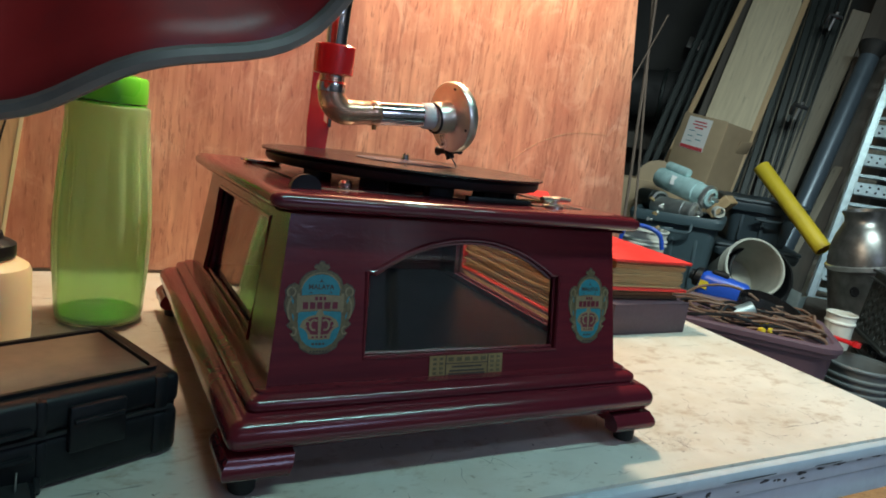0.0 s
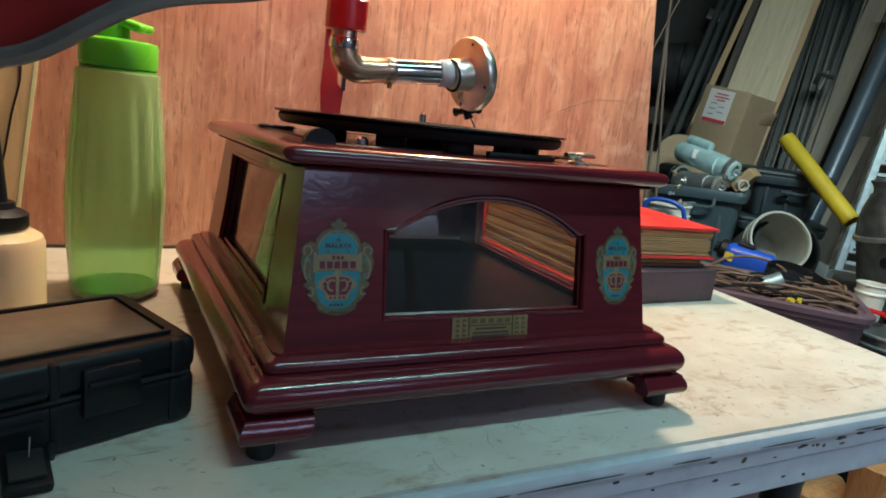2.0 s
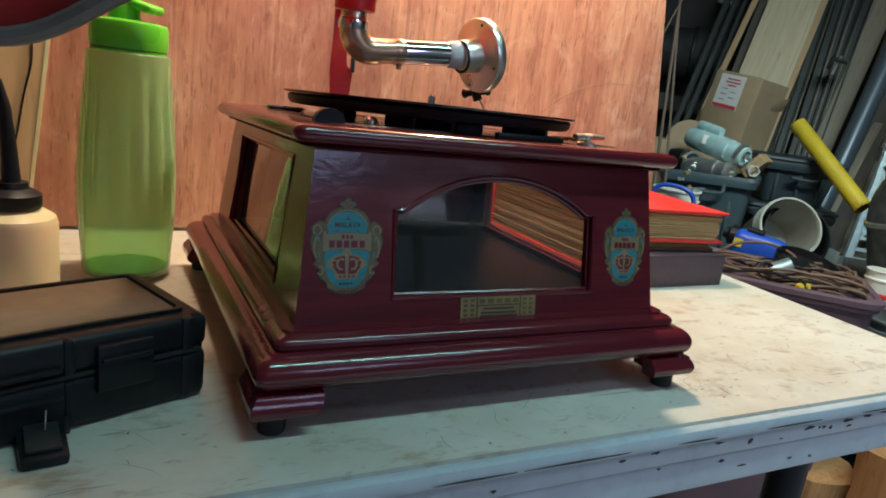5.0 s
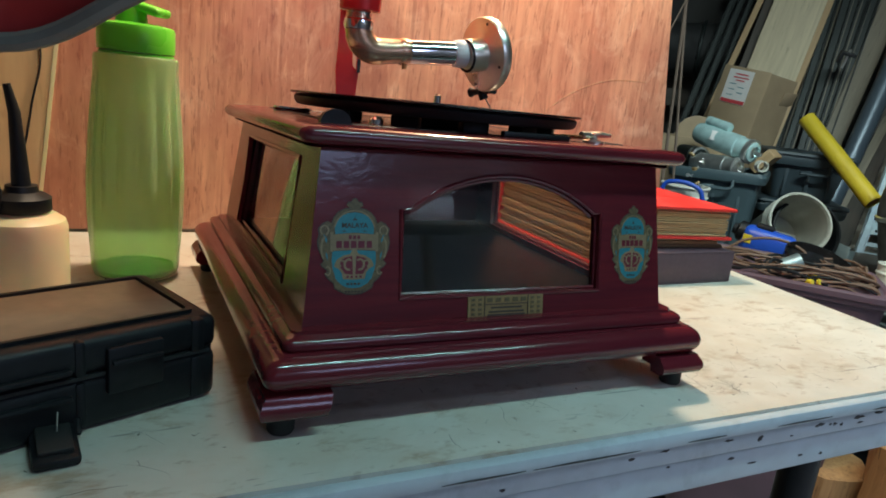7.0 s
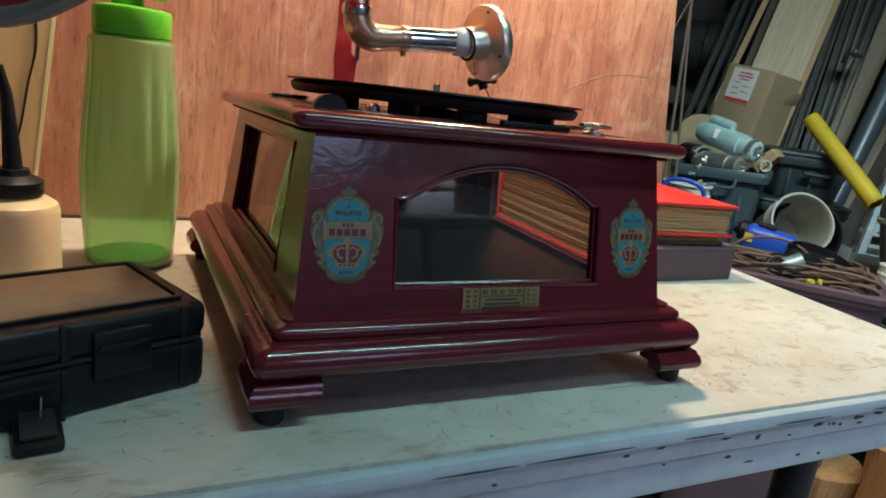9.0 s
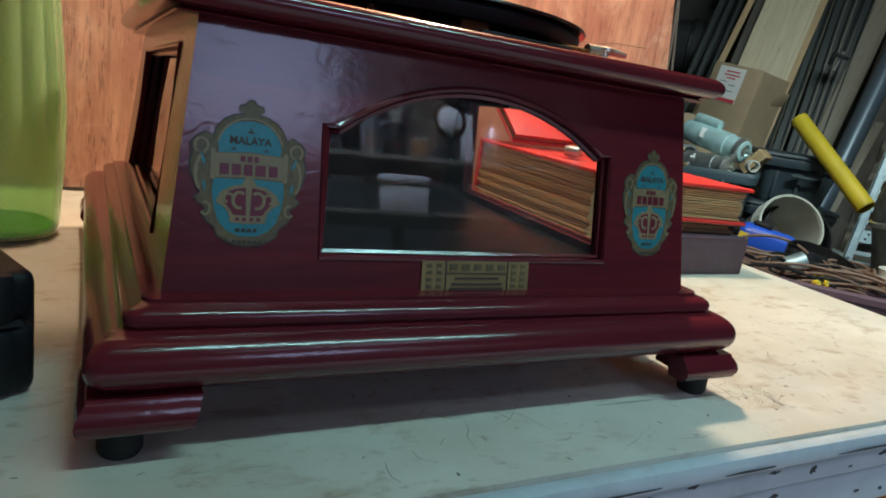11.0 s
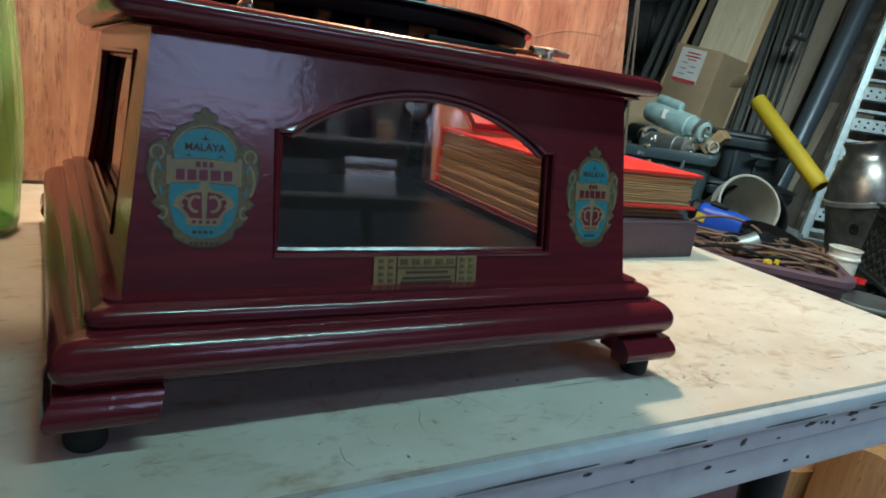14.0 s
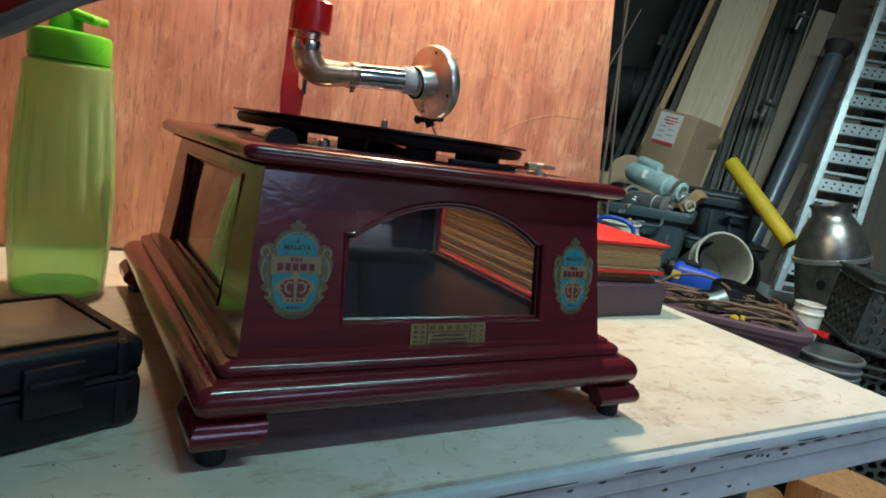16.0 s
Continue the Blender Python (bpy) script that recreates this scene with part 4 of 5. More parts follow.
part("lid_panel", moved(box(CW - 0.03, CD - 0.03, 0.003, (0, 0, 0), 0.001), pose(-CW / 2, CD / 2, 0.0575)), M_BLACKTOP, case, "dusty black lid panel with warm light put into its brown")
part("lid_border", moved(rect_rings([(0, 0), (0, 0.003), (0.003, 0.003), (0.003, 0)], CW / 2 - 0.014, CD / 2 - 0.014, 0.004), pose(-CW / 2, CD / 2, 0.0575)), M_BLACK, case)
for x in (-0.055, -0.245):
    latch = part("latch", moved(box(0.034, 0.006, 0.030, (0, 0, 0), 0.002), pose(x, -0.001, 0.036)), M_BLACK, case, "black snap latch")
    part("latch_ridge", moved(box(0.030, 0.003, 0.003, (0, 0, 0), 0.001), pose(x, -0.0055, 0.042)), M_BLACK, latch)
for x, w in ((-0.014, 0.010), (-0.086, 0.007), (-0.214, 0.007)):
    part("lid_rib", moved(box(w, 0.010, 0.023, (0, 0, 0), 0.003), pose(x, 0.0035, 0.0462)), M_BLACK, case)
    part("body_rib", moved(box(w, 0.009, 0.030, (0, 0, 0), 0.003), pose(x, 0.0030, 0.0170)), M_BLACK, case)
part("corner_rib", moved(box(0.010, CD - 0.02, 0.046, (0, 0, 0), 0.004), pose(-0.002, CD / 2, 0.026)), M_BLACK, case)
part("front_ridge", moved(box(0.118, 0.005, 0.0035, (0, 0, 0), 0.0015), pose(-0.150, -0.001, 0.0405)), M_BLACK, case)
part("front_ridge", moved(box(0.118, 0.005, 0.0035, (0, 0, 0), 0.0015), pose(-0.150, -0.001, 0.0240)), M_BLACK, case)
part("seam", moved(box(CW - 0.012, CD + 0.0005, 0.0022, (0, 0, 0)), pose(-CW / 2, CD / 2, 0.0345)), M_RUBBER, case, "dark gasket seam")

clip = thing("tie_clip", pose(0.0440, 0.5020, 0.7505, 0, 0, 8) @ Matrix.Diagonal((0.80, 1.15, 0.85, 1)), "small black plastic clip lying on the table", "clip")
part("clip_body", moved(box(0.030, 0.030, 0.008, (0, 0, 0), 0.003), pose(0, 0, 0.005, 8, 0, 0)), M_BLACK, clip)
part("clip_plate", moved(box(0.022, 0.022, 0.004, (0, 0, 0), 0.001), pose(0, 0, 0.0105, 8, 0, 0)), M_RUBBER, clip)
part("clip_tab", moved(box(0.005, 0.016, 0.003, (0, 0, 0), 0.001), pose(0.0165, 0.013, 0.010, 25, 0, -10)), M_BLACK, clip)
part("clip_pin", tube([(0.002, 0.004, 0.010), (0.003, 0.005, 0.026)], 0.0006, 6), M_STEEL, clip, "thin steel pin")


def album(name, m, w, d, h, cover, label, spine_front=False):
    """Covers, leaves and a spine; the spine is at the back, or at the front."""
    e = thing(name, m, label, "book")
    part("back_cover", moved(box(w, d, 0.004, (0, 0, 0), 0.0012), pose(w / 2, d / 2, 0.002)), cover, e)
    part("front_cover", moved(box(w, d, 0.004, (0, 0, 0), 0.0012), pose(w / 2, d / 2, h - 0.002)), cover, e)
    leaves = max(4, int((h - 0.009) / 0.0026))
    step = (h - 0.009) / leaves
    for k in range(leaves):
        j = random.uniform(-0.003, 0.003)
        part("page", moved(box(w - 0.012, d - 0.010, step * 0.72, (0, 0, 0)), pose(w / 2 - 0.002 + j, d / 2 + random.uniform(-0.002, 0.002), 0.0045 + step * (k + 0.5), 0, random.uniform(-0.35, 0.35))), M_PAGES, e)
    y = 0.0025 if spine_front else d - 0.0025
    part("spine", moved(box(w, 0.005, h - 0.0002, (0, 0, 0), 0.002), pose(w / 2, y, h / 2)), cover, e)
    if spine_front:
        part("end_board", moved(box(0.004, d, h - 0.0004, (0, 0, 0), 0.001), pose(w - 0.0015, d / 2, h / 2)), cover, e)
    return e


album("storage_album", pose(0.695, 0.736, 0.7505, 0, 0, 1), 0.141, 0.250, 0.043, M_PURPLEBOOK, "thick dark purple record album lying on the table", True)
album("paper_folder", pose(0.697, 0.760, 0.7940, 0, 0, -2), 0.132, 0.21, 0.014, M_CREAM, "thin worn folder between two albums")
album("red_album", pose(0.694, 0.7502, 0.8085, 0, 0.6, -3), 0.1365, 0.240, 0.043, M_REDBOOK, "bright red record album with brown page edges")
album("dark_album", pose(0.612, 0.762, 0.7505), 0.076, 0.232, 0.022, M_PURPLEBOOK, "thin dark album under a thick red one")
album("thick_red_album", pose(0.610, 0.758, 0.7730, 0, 0, 0), 0.078, 0.238, 0.080, M_REDBOOK, "thick red album with wavy brown leaves")
album("red_album", pose(0.615, 0.930, 0.8570, 36, 0, -1), 0.12, 0.065, 0.014, M_REDBOOK, "thin red record album propped against the plywood")
spring = thing("spring_clip", pose(0.650, 0.850, 0.8535, 0, 0, 35), "small chromed spring clip lying on the red album", "clip")
part("clip_jaw", moved(box(0.022, 0.016, 0.003, (0, 0, 0), 0.001), pose(0, 0, 0.0030)), M_CHROME, spring)
part("clip_jaw", moved(box(0.022, 0.016, 0.003, (0, 0, 0), 0.001), pose(0, 0, 0.0110, 0, -14)), M_CHROME, spring)
part("clip_coil", moved(lathe([(0.0055, -0.008), (0.0060, -0.007), (0.0060, 0.007), (0.0055, 0.008)], 18), pose(-0.010, 0, 0.0085, 90)), M_STEEL, spring)

# ---- the store beyond the table ----
RIGHT, AWAY = Vector((0.671, -0.741, 0)), Vector((0.741, 0.671, 0))


def far_pose(r, d, z, rx=0, ry=0, rz=0):
    """A pose whose x runs to the store's right and whose y runs away from the table."""
    return axes(RIGHT, AWAY, Vector((0, 0, 1)), far(r, d, z)) @ pose(0, 0, 0, rx, ry, rz)


# the gloom on this wall is in its colour too
tagged(setting("store_wall", moved(box(4.6, 0.08, TOP, (0, 0, TOP / 2)), far_pose(0.4, 4.12, 0)), M_WALL), "boarded wall behind the leaning timber with shade in its colour", "wall")


def leaning(name, r0, d0, r1, d1, z1, w, t, material, label, category, group=""):
    """A bar that stands on the floor and leans away; its broad side faces the table."""
    a, b = far(r0, d0, 0.0), far(r1, d1, z1)
    d = (b - a).normalized()
    x = (RIGHT - RIGHT.dot(d) * d).normalized()
    m = axes(x, d.cross(x), d, a)
    ln = (b - a).length
    if category == "pipe":
        bm = lathe([(w / 2 - 0.006, 0.01), (w / 2, 0.0), (w / 2, ln), (w / 2 - 0.006, ln), (w / 2 - 0.006, 0.01)], 28, False)
    elif category == "rod":
        bm = lathe([(w / 2, 0), (w / 2, ln)], 10)
    elif category == "steel section":
        k = w * 0.16
        bm = join(box(w, k, ln, (0, 0, ln / 2), 0.001, 1), box(k, t, ln, (-w / 2 + k / 2, -t / 2, ln / 2), 0.001, 1), box(k, t, ln, (w / 2 - k / 2, -t / 2, ln / 2), 0.001, 1))
    else:
        bm = box(w, t, ln, (0, 0, ln / 2), min(w, t) * 0.08, 1)
    ob = obj(name, bm, material)
    ob.matrix_world = m
    return tagged(ob, label, category, group)


G_SEC, G_TIM = "steel sections leaning in the store", "timber leaning in the store"
for r0, d0, r1, d1, w in ((-0.343, 3.24, 0.112, 3.93, 0.031), (-0.296, 3.23, 0.145, 3.93, 0.028), (-0.239, 3.23, 0.175, 3.93, 0.022)):
    leaning("steel_section", r0, d0, r1, d1, 2.35, w, 0.02, M_DARKBAR, "dark greenish steel section leaning on the wall", "steel section", G_SEC)
for r0, d0, r1, d1, w in ((0.215, 3.22, 0.462, 3.94, 0.034), (0.165, 3.24, 0.425, 3.96, 0.030), (0.284, 3.20, 0.497, 3.92, 0.038), (0.300, 3.20, 0.543, 3.92, 0.036), (0.309, 3.20, 0.589, 3.92, 0.031), (0.324, 3.20, 0.641, 3.92, 0.038)):
    leaning("steel_section", r0, d0, r1, d1, 2.35, w, 0.025, M_DARKBAR, "dark steel channel leaning beside the boards", "steel section", G_SEC)
    leaning("wood_strip", r0 + 0.021, d0 - 0.01, r1 + 0.021, d1 - 0.01, 2.30, 0.006, 0.01, M_GREYWOOD, "thin weathered wooden strip leaning among steel", "strip", G_TIM)
leaning("wood_strip", -0.281, 3.03, 0.262, 3.99, 2.35, 0.026, 0.02, M_PINE, "narrow pine strip leaning on the wall", "strip", G_TIM)
leaning("grey_board", -0.137, 3.03, 0.257, 4.04, 2.35, 0.060, 0.02, M_DARKWOOD, "dark grey-brown board leaning on the wall", "board", G_TIM)
leaning("wide_board", -0.037, 3.01, 0.383, 3.99, 2.35, 0.215, 0.022, M_TAN, "wide pale weathered board leaning on the wall", "board", G_TIM)
leaning("wood_strip", 0.083, 3.09, 0.506, 3.96, 2.35, 0.028, 0.03, M_PINE, "orange-brown pine strip beside the wide board", "strip", G_TIM)
leaning("stud", 0.285, 3.19, 0.648, 3.75, 1.75, 0.085, 0.04, M_GREYWOOD, "weathered grey timber stud leaning on the wall", "stud", G_TIM)
pipe = leaning("conduit_pipe", 0.345, 2.98, 0.690, 3.52, 1.565, 0.078, 0.09, M_GREYPIPE, "blue-grey plastic conduit with a belled dark end", "pipe")
ln = (far(0.690, 3.52, 1.565) - far(0.345, 2.98, 0)).length
part("pipe_collar", lathe([(0.040, ln - 0.05), (0.046, ln - 0.03), (0.058, ln - 0.008), (0.060, ln + 0.012), (0.052, ln + 0.016), (0.042, ln - 0.01)], 28, False), M_RUBBER, pipe, "black rubber collar")
leaning("brown_board", 0.472, 3.20, 0.854, 3.91, 2.35, 0.145, 0.02, M_DARKWOOD, "dark brown board leaning behind the conduit", "board", G_TIM)
leaning("brown_board", 0.640, 3.28, 0.960, 3.98, 2.35, 0.150, 0.02, M_GREYWOOD, "weathered brown board leaning behind the ladder", "board", G_TIM)
leaning("wood_strip", 0.321, 2.84, 0.760, 3.68, 1.29, 0.036, 0.02, M_GREYWOOD, "pale wooden strip leaning in front of boards", "strip", G_TIM)
leaning("brown_board", 0.958, 3.18, 1.175, 4.00, 2.35, 0.19, 0.02, M_DARKWOOD, "brown board leaning beside the ladder", "board", G_TIM)
leaning("pale_board", 1.16, 3.10, 1.33, 3.95, 2.35, 0.10, 0.02, M_GREYPIPE, "blue-grey painted board leaning beside the ladder", "board", G_TIM)
leaning("thin_rod", -0.098, 2.33, -0.253, 2.76, 2.35, 0.011, 0.01, M_ROD, "thin grey wooden rod standing by the plywood", "rod", "thin rods")
leaning("thin_rod", -0.015, 2.29, -0.317, 2.80, 2.35, 0.009, 0.01, M_ROD, "thin grey wooden rod standing by the plywood", "rod", "thin rods")
leaning("thin_rod", -0.570, 1.97, -0.145, 2.60, 1.46, 0.006, 0.01, M_ROD, "thin grey wooden rod leaning across two others", "rod", "thin rods")
for r, d, z in ((0.515, 3.56, 1.68), (0.444, 3.40, 1.26)):
    cl = thing("bar_clamp", far_pose(r, d, z, 10, 12, 0), "small dark clamp holding the steel sections", "clamp", "clamps on the steel sections")
    part("jaw", box(0.06, 0.05, 0.015, (0, 0, 0.01), 0.003), M_BLACK, cl)
    part("jaw", box(0.015, 0.05, 0.05, (-0.025, 0, -0.01), 0.003), M_BLACK, cl)
    part("screw", lathe([(0.006, -0.05), (0.006, 0.03)], 10), M_STEEL, cl)

# the perforated ladder
lad = thing("loading_ramp", Matrix.Identity(4), "silvery perforated aluminium ramp leaning on the wall", "ramp")
la, lb, ra, rb = far(0.555, 3.02, 0), far(0.860, 3.52, 2.35), far(0.775, 2.98, 0), far(1.030, 3.60, 2.35)
d = (lb - la).normalized()
for a, b in ((la, lb), (ra, rb)):
    dd = (b - a).normalized()
    x = (RIGHT - RIGHT.dot(dd) * dd).normalized()
    m = axes(x, dd.cross(x), dd, a)
    n = (b - a).length
    part("side_rail", join(box(0.028, 0.006, n, (0, -0.02, n / 2), 0.001, 1), box(0.006, 0.05, n, (0.011, 0, n / 2), 0.001, 1), box(0.028, 0.006, n, (0, 0.02, n / 2), 0.001, 1)), M_LADDER, lad, "aluminium channel rail", m)
STEP, RUNG = 0.122, 0.050
for k in range(28):
    f0 = (0.10 + STEP * k) / 2.35
    if f0 > 0.98:
        break
    a, b = la.lerp(lb, f0), ra.lerp(rb, f0)
    x = (b - a).normalized()
    y = d.cross(x).normalized()
    m = axes(x, y, x.cross(y), a)
    w = (b - a).length
    ru = part("rung", join(box(w, 0.004, RUNG, (w / 2, -0.012, 0), 0.001, 1), box(w, 0.022, 0.004, (w / 2, 0, RUNG / 2), 0.001, 1), box(w, 0.022, 0.004, (w / 2, 0, -RUNG / 2), 0.001, 1)), M_LADDER, lad, "", m)
    lip = m @ pose(0, 0.012, STEP / 2)
    part("inner_lip", join(box(w, 0.004, 0.018, (w / 2, 0.012, 0), 0.001, 1), box(w, 0.020, 0.003, (w / 2, 0, -0.008), 0.001, 1)), M_LADDER, lad, "", lip)
    for i in range(5):
        for j in (-0.010, 0.010):
            part("punched_hole", lathe([(0.0050, 0), (0.0050, 0.001)], 10), M_BLACK, ru, "", pose(w * (i + 0.9 + (0.25 if j > 0 else 0)) / 6.2, -0.0145, j, 90))

# low bench and what stands on it
bench = thing("low_bench", far_pose(0.30, 2.82, 0), "low dark wooden bench in the store", "bench")
part("bench_top", box(1.40, 0.66, 0.03, (0, 0, 0.475), 0.004), M_DARKWOOD, bench)
for x in (-0.64, 0.64):
    for y in (-0.27, 0.27):
        part("leg", box(0.06, 0.06, 0.46, (x, y, 0.23), 0.004), M_DARKWOOD, bench)


def tote(name, m, w, dp, h, material, label, lid=False):
    e = thing(name, m, label, "storage tote", "storage totes")
    rim = [(0.0, 0), (0.0, h - 0.04), (0.004, h - 0.038), (0.016, h - 0.036), (0.018, h - 0.012), (0.012, h), (0.002, h)]
    prof = [(o + 0.030 * z / h - 0.030, z) for o, z in rim]
    inner = [(o + 0.030 * z / h - 0.036, max(z, 0.006)) for o, z in reversed(rim[:2])]
    part("tub", rect_rings(prof + inner, w / 2, dp / 2, 0.03), material, e)
    for k in (-1, 0, 1):
        part("rib", box(0.012, 0.006, h * 0.7, (k * w * 0.28, -dp / 2 + 0.012, h * 0.42), 0.002), material, e)
    part("handle", tube(smooth_path([(-0.05 + 0.05, -dp / 2 - 0.012, h - 0.055), (0.03 - 0.07, -dp / 2 - 0.028, h - 0.06), (0.05, -dp / 2 - 0.028, h - 0.06), (0.06, -dp / 2 - 0.012, h - 0.03)], 5), 0.006, 8), material, e)
    if lid:
        part("tote_lid", rect_rings([(-0.01, h), (0.022, h), (0.024, h + 0.004), (0.022, h + 0.012), (0.0, h + 0.016), (-0.03, h + 0.016), (-0.035, h + 0.012)], w / 2 - 0.004, dp / 2 - 0.004, 0.03), material, e, "snap-on tote lid")
    return e


tote("grey_tote", far_pose(0.045, 2.70, 0.491, 0, -2, -6), 0.30, 0.24, 0.285, M_GREYTOTE, "open grey plastic tote holding electric motors")
tote("dark_tote", far_pose(0.33, 3.02, 0.491, 0, 0, 8), 0.30, 0.26, 0.17, M_DARKTOTE, "dark blue-grey lidded plastic tote", True)
tote("dark_tote", far_pose(0.33, 3.02, 0.680, 0, 0, 10), 0.28, 0.25, 0.165, M_DARKTOTE, "dark blue-grey lidded tote stacked on another", True)


def cyl_between(a, b, prof, seg=32):
    """A turned body along a line; prof: (radius, share of the length)."""
    a, b = Vector(a), Vector(b)
    v = b - a
    return moved(lathe([(r, f * v.length) for r, f in prof], seg), Matrix.Translation(a) @ v.to_track_quat("Z", "Y").to_matrix().to_4x4())


def motor(m, a, b, rad, material, label, cap=True):
    e = thing("electric_motor", m, label, "motor", "electric motors in the tote")
    inv = m.inverted()
    a, b = inv @ a, inv @ b
    part("motor_body", cyl_between(a, b, [(rad * 0.5, 0), (rad * 0.85, 0.01), (rad * 0.95, 0.06), (rad * 0.95, 0.16), (rad, 0.17), (rad, 0.74), (rad * 0.92, 0.75), (rad * 0.92, 0.93), (rad * 0.8, 0.99), (rad * 0.55, 1.0), (rad * 0.5, 0.96), (rad * 0.2, 0.96)]), material, e)
    part("end_ring", cyl_between(a.lerp(b, 0.90), a.lerp(b, 0.97), [(rad * 0.9, 0), (rad * 1.04, 0.1), (rad * 1.04, 0.9), (rad * 0.9, 1)]), M_STEEL, e, "steel end ring")
    part("shaft", cyl_between(b, b + (b - a) * 0.10, [(0.007, 0), (0.007, 1)], 12), M_STEEL, e)
    if cap:
        up = Vector((0, 0, rad * 1.25))
        part("capacitor_cover", cyl_between(a.lerp(b, 0.12) + up, a.lerp(b, 0.55) + up, [(rad * 0.25, 0), (rad * 0.42, 0.05), (rad * 0.45, 0.15), (rad * 0.45, 0.88), (rad * 0.38, 0.97), (rad * 0.2, 1)], 20), material, e)
        part("rating_plate", moved(box(0.05, 0.002, 0.035, (0, 0, 0), 0.001), Matrix.Translation(a.lerp(b, 0.35) + Vector((0, -rad * 0.96, rad * 0.25))) @ pose(0, 0, 0, -15, 8, 0)), M_PAPER, e, "worn pale rating plate")
    return e


motor(far_pose(0.02, 2.75, 0.80), far(-0.068, 2.82, 0.890), far(0.135, 2.66, 0.846), 0.042, M_MOTOR, "pale blue-green electric motor lying across the tote")
motor(far_pose(0.0, 2.72, 0.74), far(-0.062, 2.76, 0.780), far(0.095, 2.64, 0.785), 0.038, M_STEEL, "bare steel electric motor lying in the tote", False)
motor(far_pose(-0.06, 2.80, 0.76), far(-0.12, 2.86, 0.80), far(-0.04, 2.74, 0.80), 0.036, M_DARKBAR, "dark greasy electric motor behind others", False)
sc = beam("wood_scrap", far(0.155, 2.80, 0.78), far(0.210, 2.78, 0.850), 0.085, 0.04, M_PINE, "offcut of pale wood poking out of the tote", "wood offcut")
ring = obj("pipe_ring", moved(lathe([(0.016, 0), (0.020, 0), (0.020, 0.03), (0.016, 0.03), (0.016, 0)], 20, False), pose(0, 0, 0, 90)), M_WHITE)
ring.matrix_world = far_pose(0.159, 2.64, 0.805, 0, 0, 20)
tagged(ring, "short white plastic pipe ring in the tote", "pipe fitting")

carton = thing("cardboard_carton", far_pose(0.016, 3.15, 0.491, 0, 8, 0) @ pose(0, 0, 0, 0, 0, -35), "tall brown cardboard carton with a red and white paper label", "carton")
shell = box(0.215, 0.20, 0.665, (0.0125, 0, 0.3325), 0.004)
for v in shell.verts:
    if v.co.z > 0.6:
        v.co.z -= 0.085 * max(0, (v.co.y + 0.10) / 0.20) * max(0, (v.co.x + 0.12) / 0.24) + 0.02 * max(0, (v.co.y + 0.10) / 0.20)
part("carton_body", shell, M_CARD, carton)
part("flap", moved(box(0.004, 0.085, 0.055, (0, 0, 0.0), 0.001), pose(0.128, 0.062, 0.585, 8, 16)), M_CARD, carton, "torn cardboard flap")
part("fold_line", box(0.0015, 0.19, 0.66, (0.1205, 0, 0.33)), M_CARD, carton)
lb_ = part("paper_label", moved(box(0.115, 0.0012, 0.135, (0, 0, 0), 0.0003, 1), pose(-0.005, -0.1012, 0.585)), M_PAPER, carton, "white paper label with red band")
part("red_band", moved(box(0.111, 0.0006, 0.014, (0, 0, 0)), pose(-0.005, -0.1021, 0.526)), M_LABELRED, lb_)
for k, (w, z) in enumerate(((0.06, 0.365), (0.07, 0.352), (0.04, 0.34))):
    part("lettering_bar", moved(box(w, 0.0006, 0.005, (0, 0, 0)), pose(0.0, -0.1021, z + 0.270)), M_LABELRED, lb_)
for k in range(5):
    part("lettering_bar", moved(box(0.028, 0.0006, 0.003, (0, 0, 0)), pose(-0.028 + 0.042 * (k % 2), -0.1021, 0.595 - 0.011 * k)), M_TEAL, lb_)
carton2 = thing("cardboard_box", far_pose(-0.11, 3.02, 0.491, 0, 0, 12), "open brown cardboard box behind the motors", "carton")
part("carton_body", box(0.26, 0.20, 0.37, (0, 0, 0.185), 0.004), M_CARD, carton2)
part("flap", moved(lathe([(0.0, 0), (0.09, 0), (0.09, 0.004), (0.0, 0.004)], 28), pose(0.02, -0.08, 0.37, 75)), M_CARD, carton2, "round-cut cardboard flap")

yp = thing("yellow_pipe", far_pose(0.43, 2.83, 0.85), "scuffed yellow plastic pipe propped on the totes", "pipe")
inv = yp.matrix_world.inverted()
a, b = inv @ far(0.300, 2.93, 0.985), inv @ far(0.545, 2.72, 0.728)
v = (b - a)
part("pipe_wall", moved(lathe([(0.024, 0.0), (0.030, 0.0), (0.030, v.length), (0.024, v.length), (0.024, 0.0)], 32, False), Matrix.Translation(a) @ v.to_track_quat("Z", "Y").to_matrix().to_4x4()), M_YELLOW, yp)
part("foam_core", moved(lathe([(0.009, 0.02), (0.024, 0.02), (0.024, v.length - 0.008), (0.009, v.length - 0.008), (0.009, 0.02)], 24, False), Matrix.Translation(a) @ v.to_track_quat("Z", "Y").to_matrix().to_4x4()), M_OSB, yp, "brown foam core")


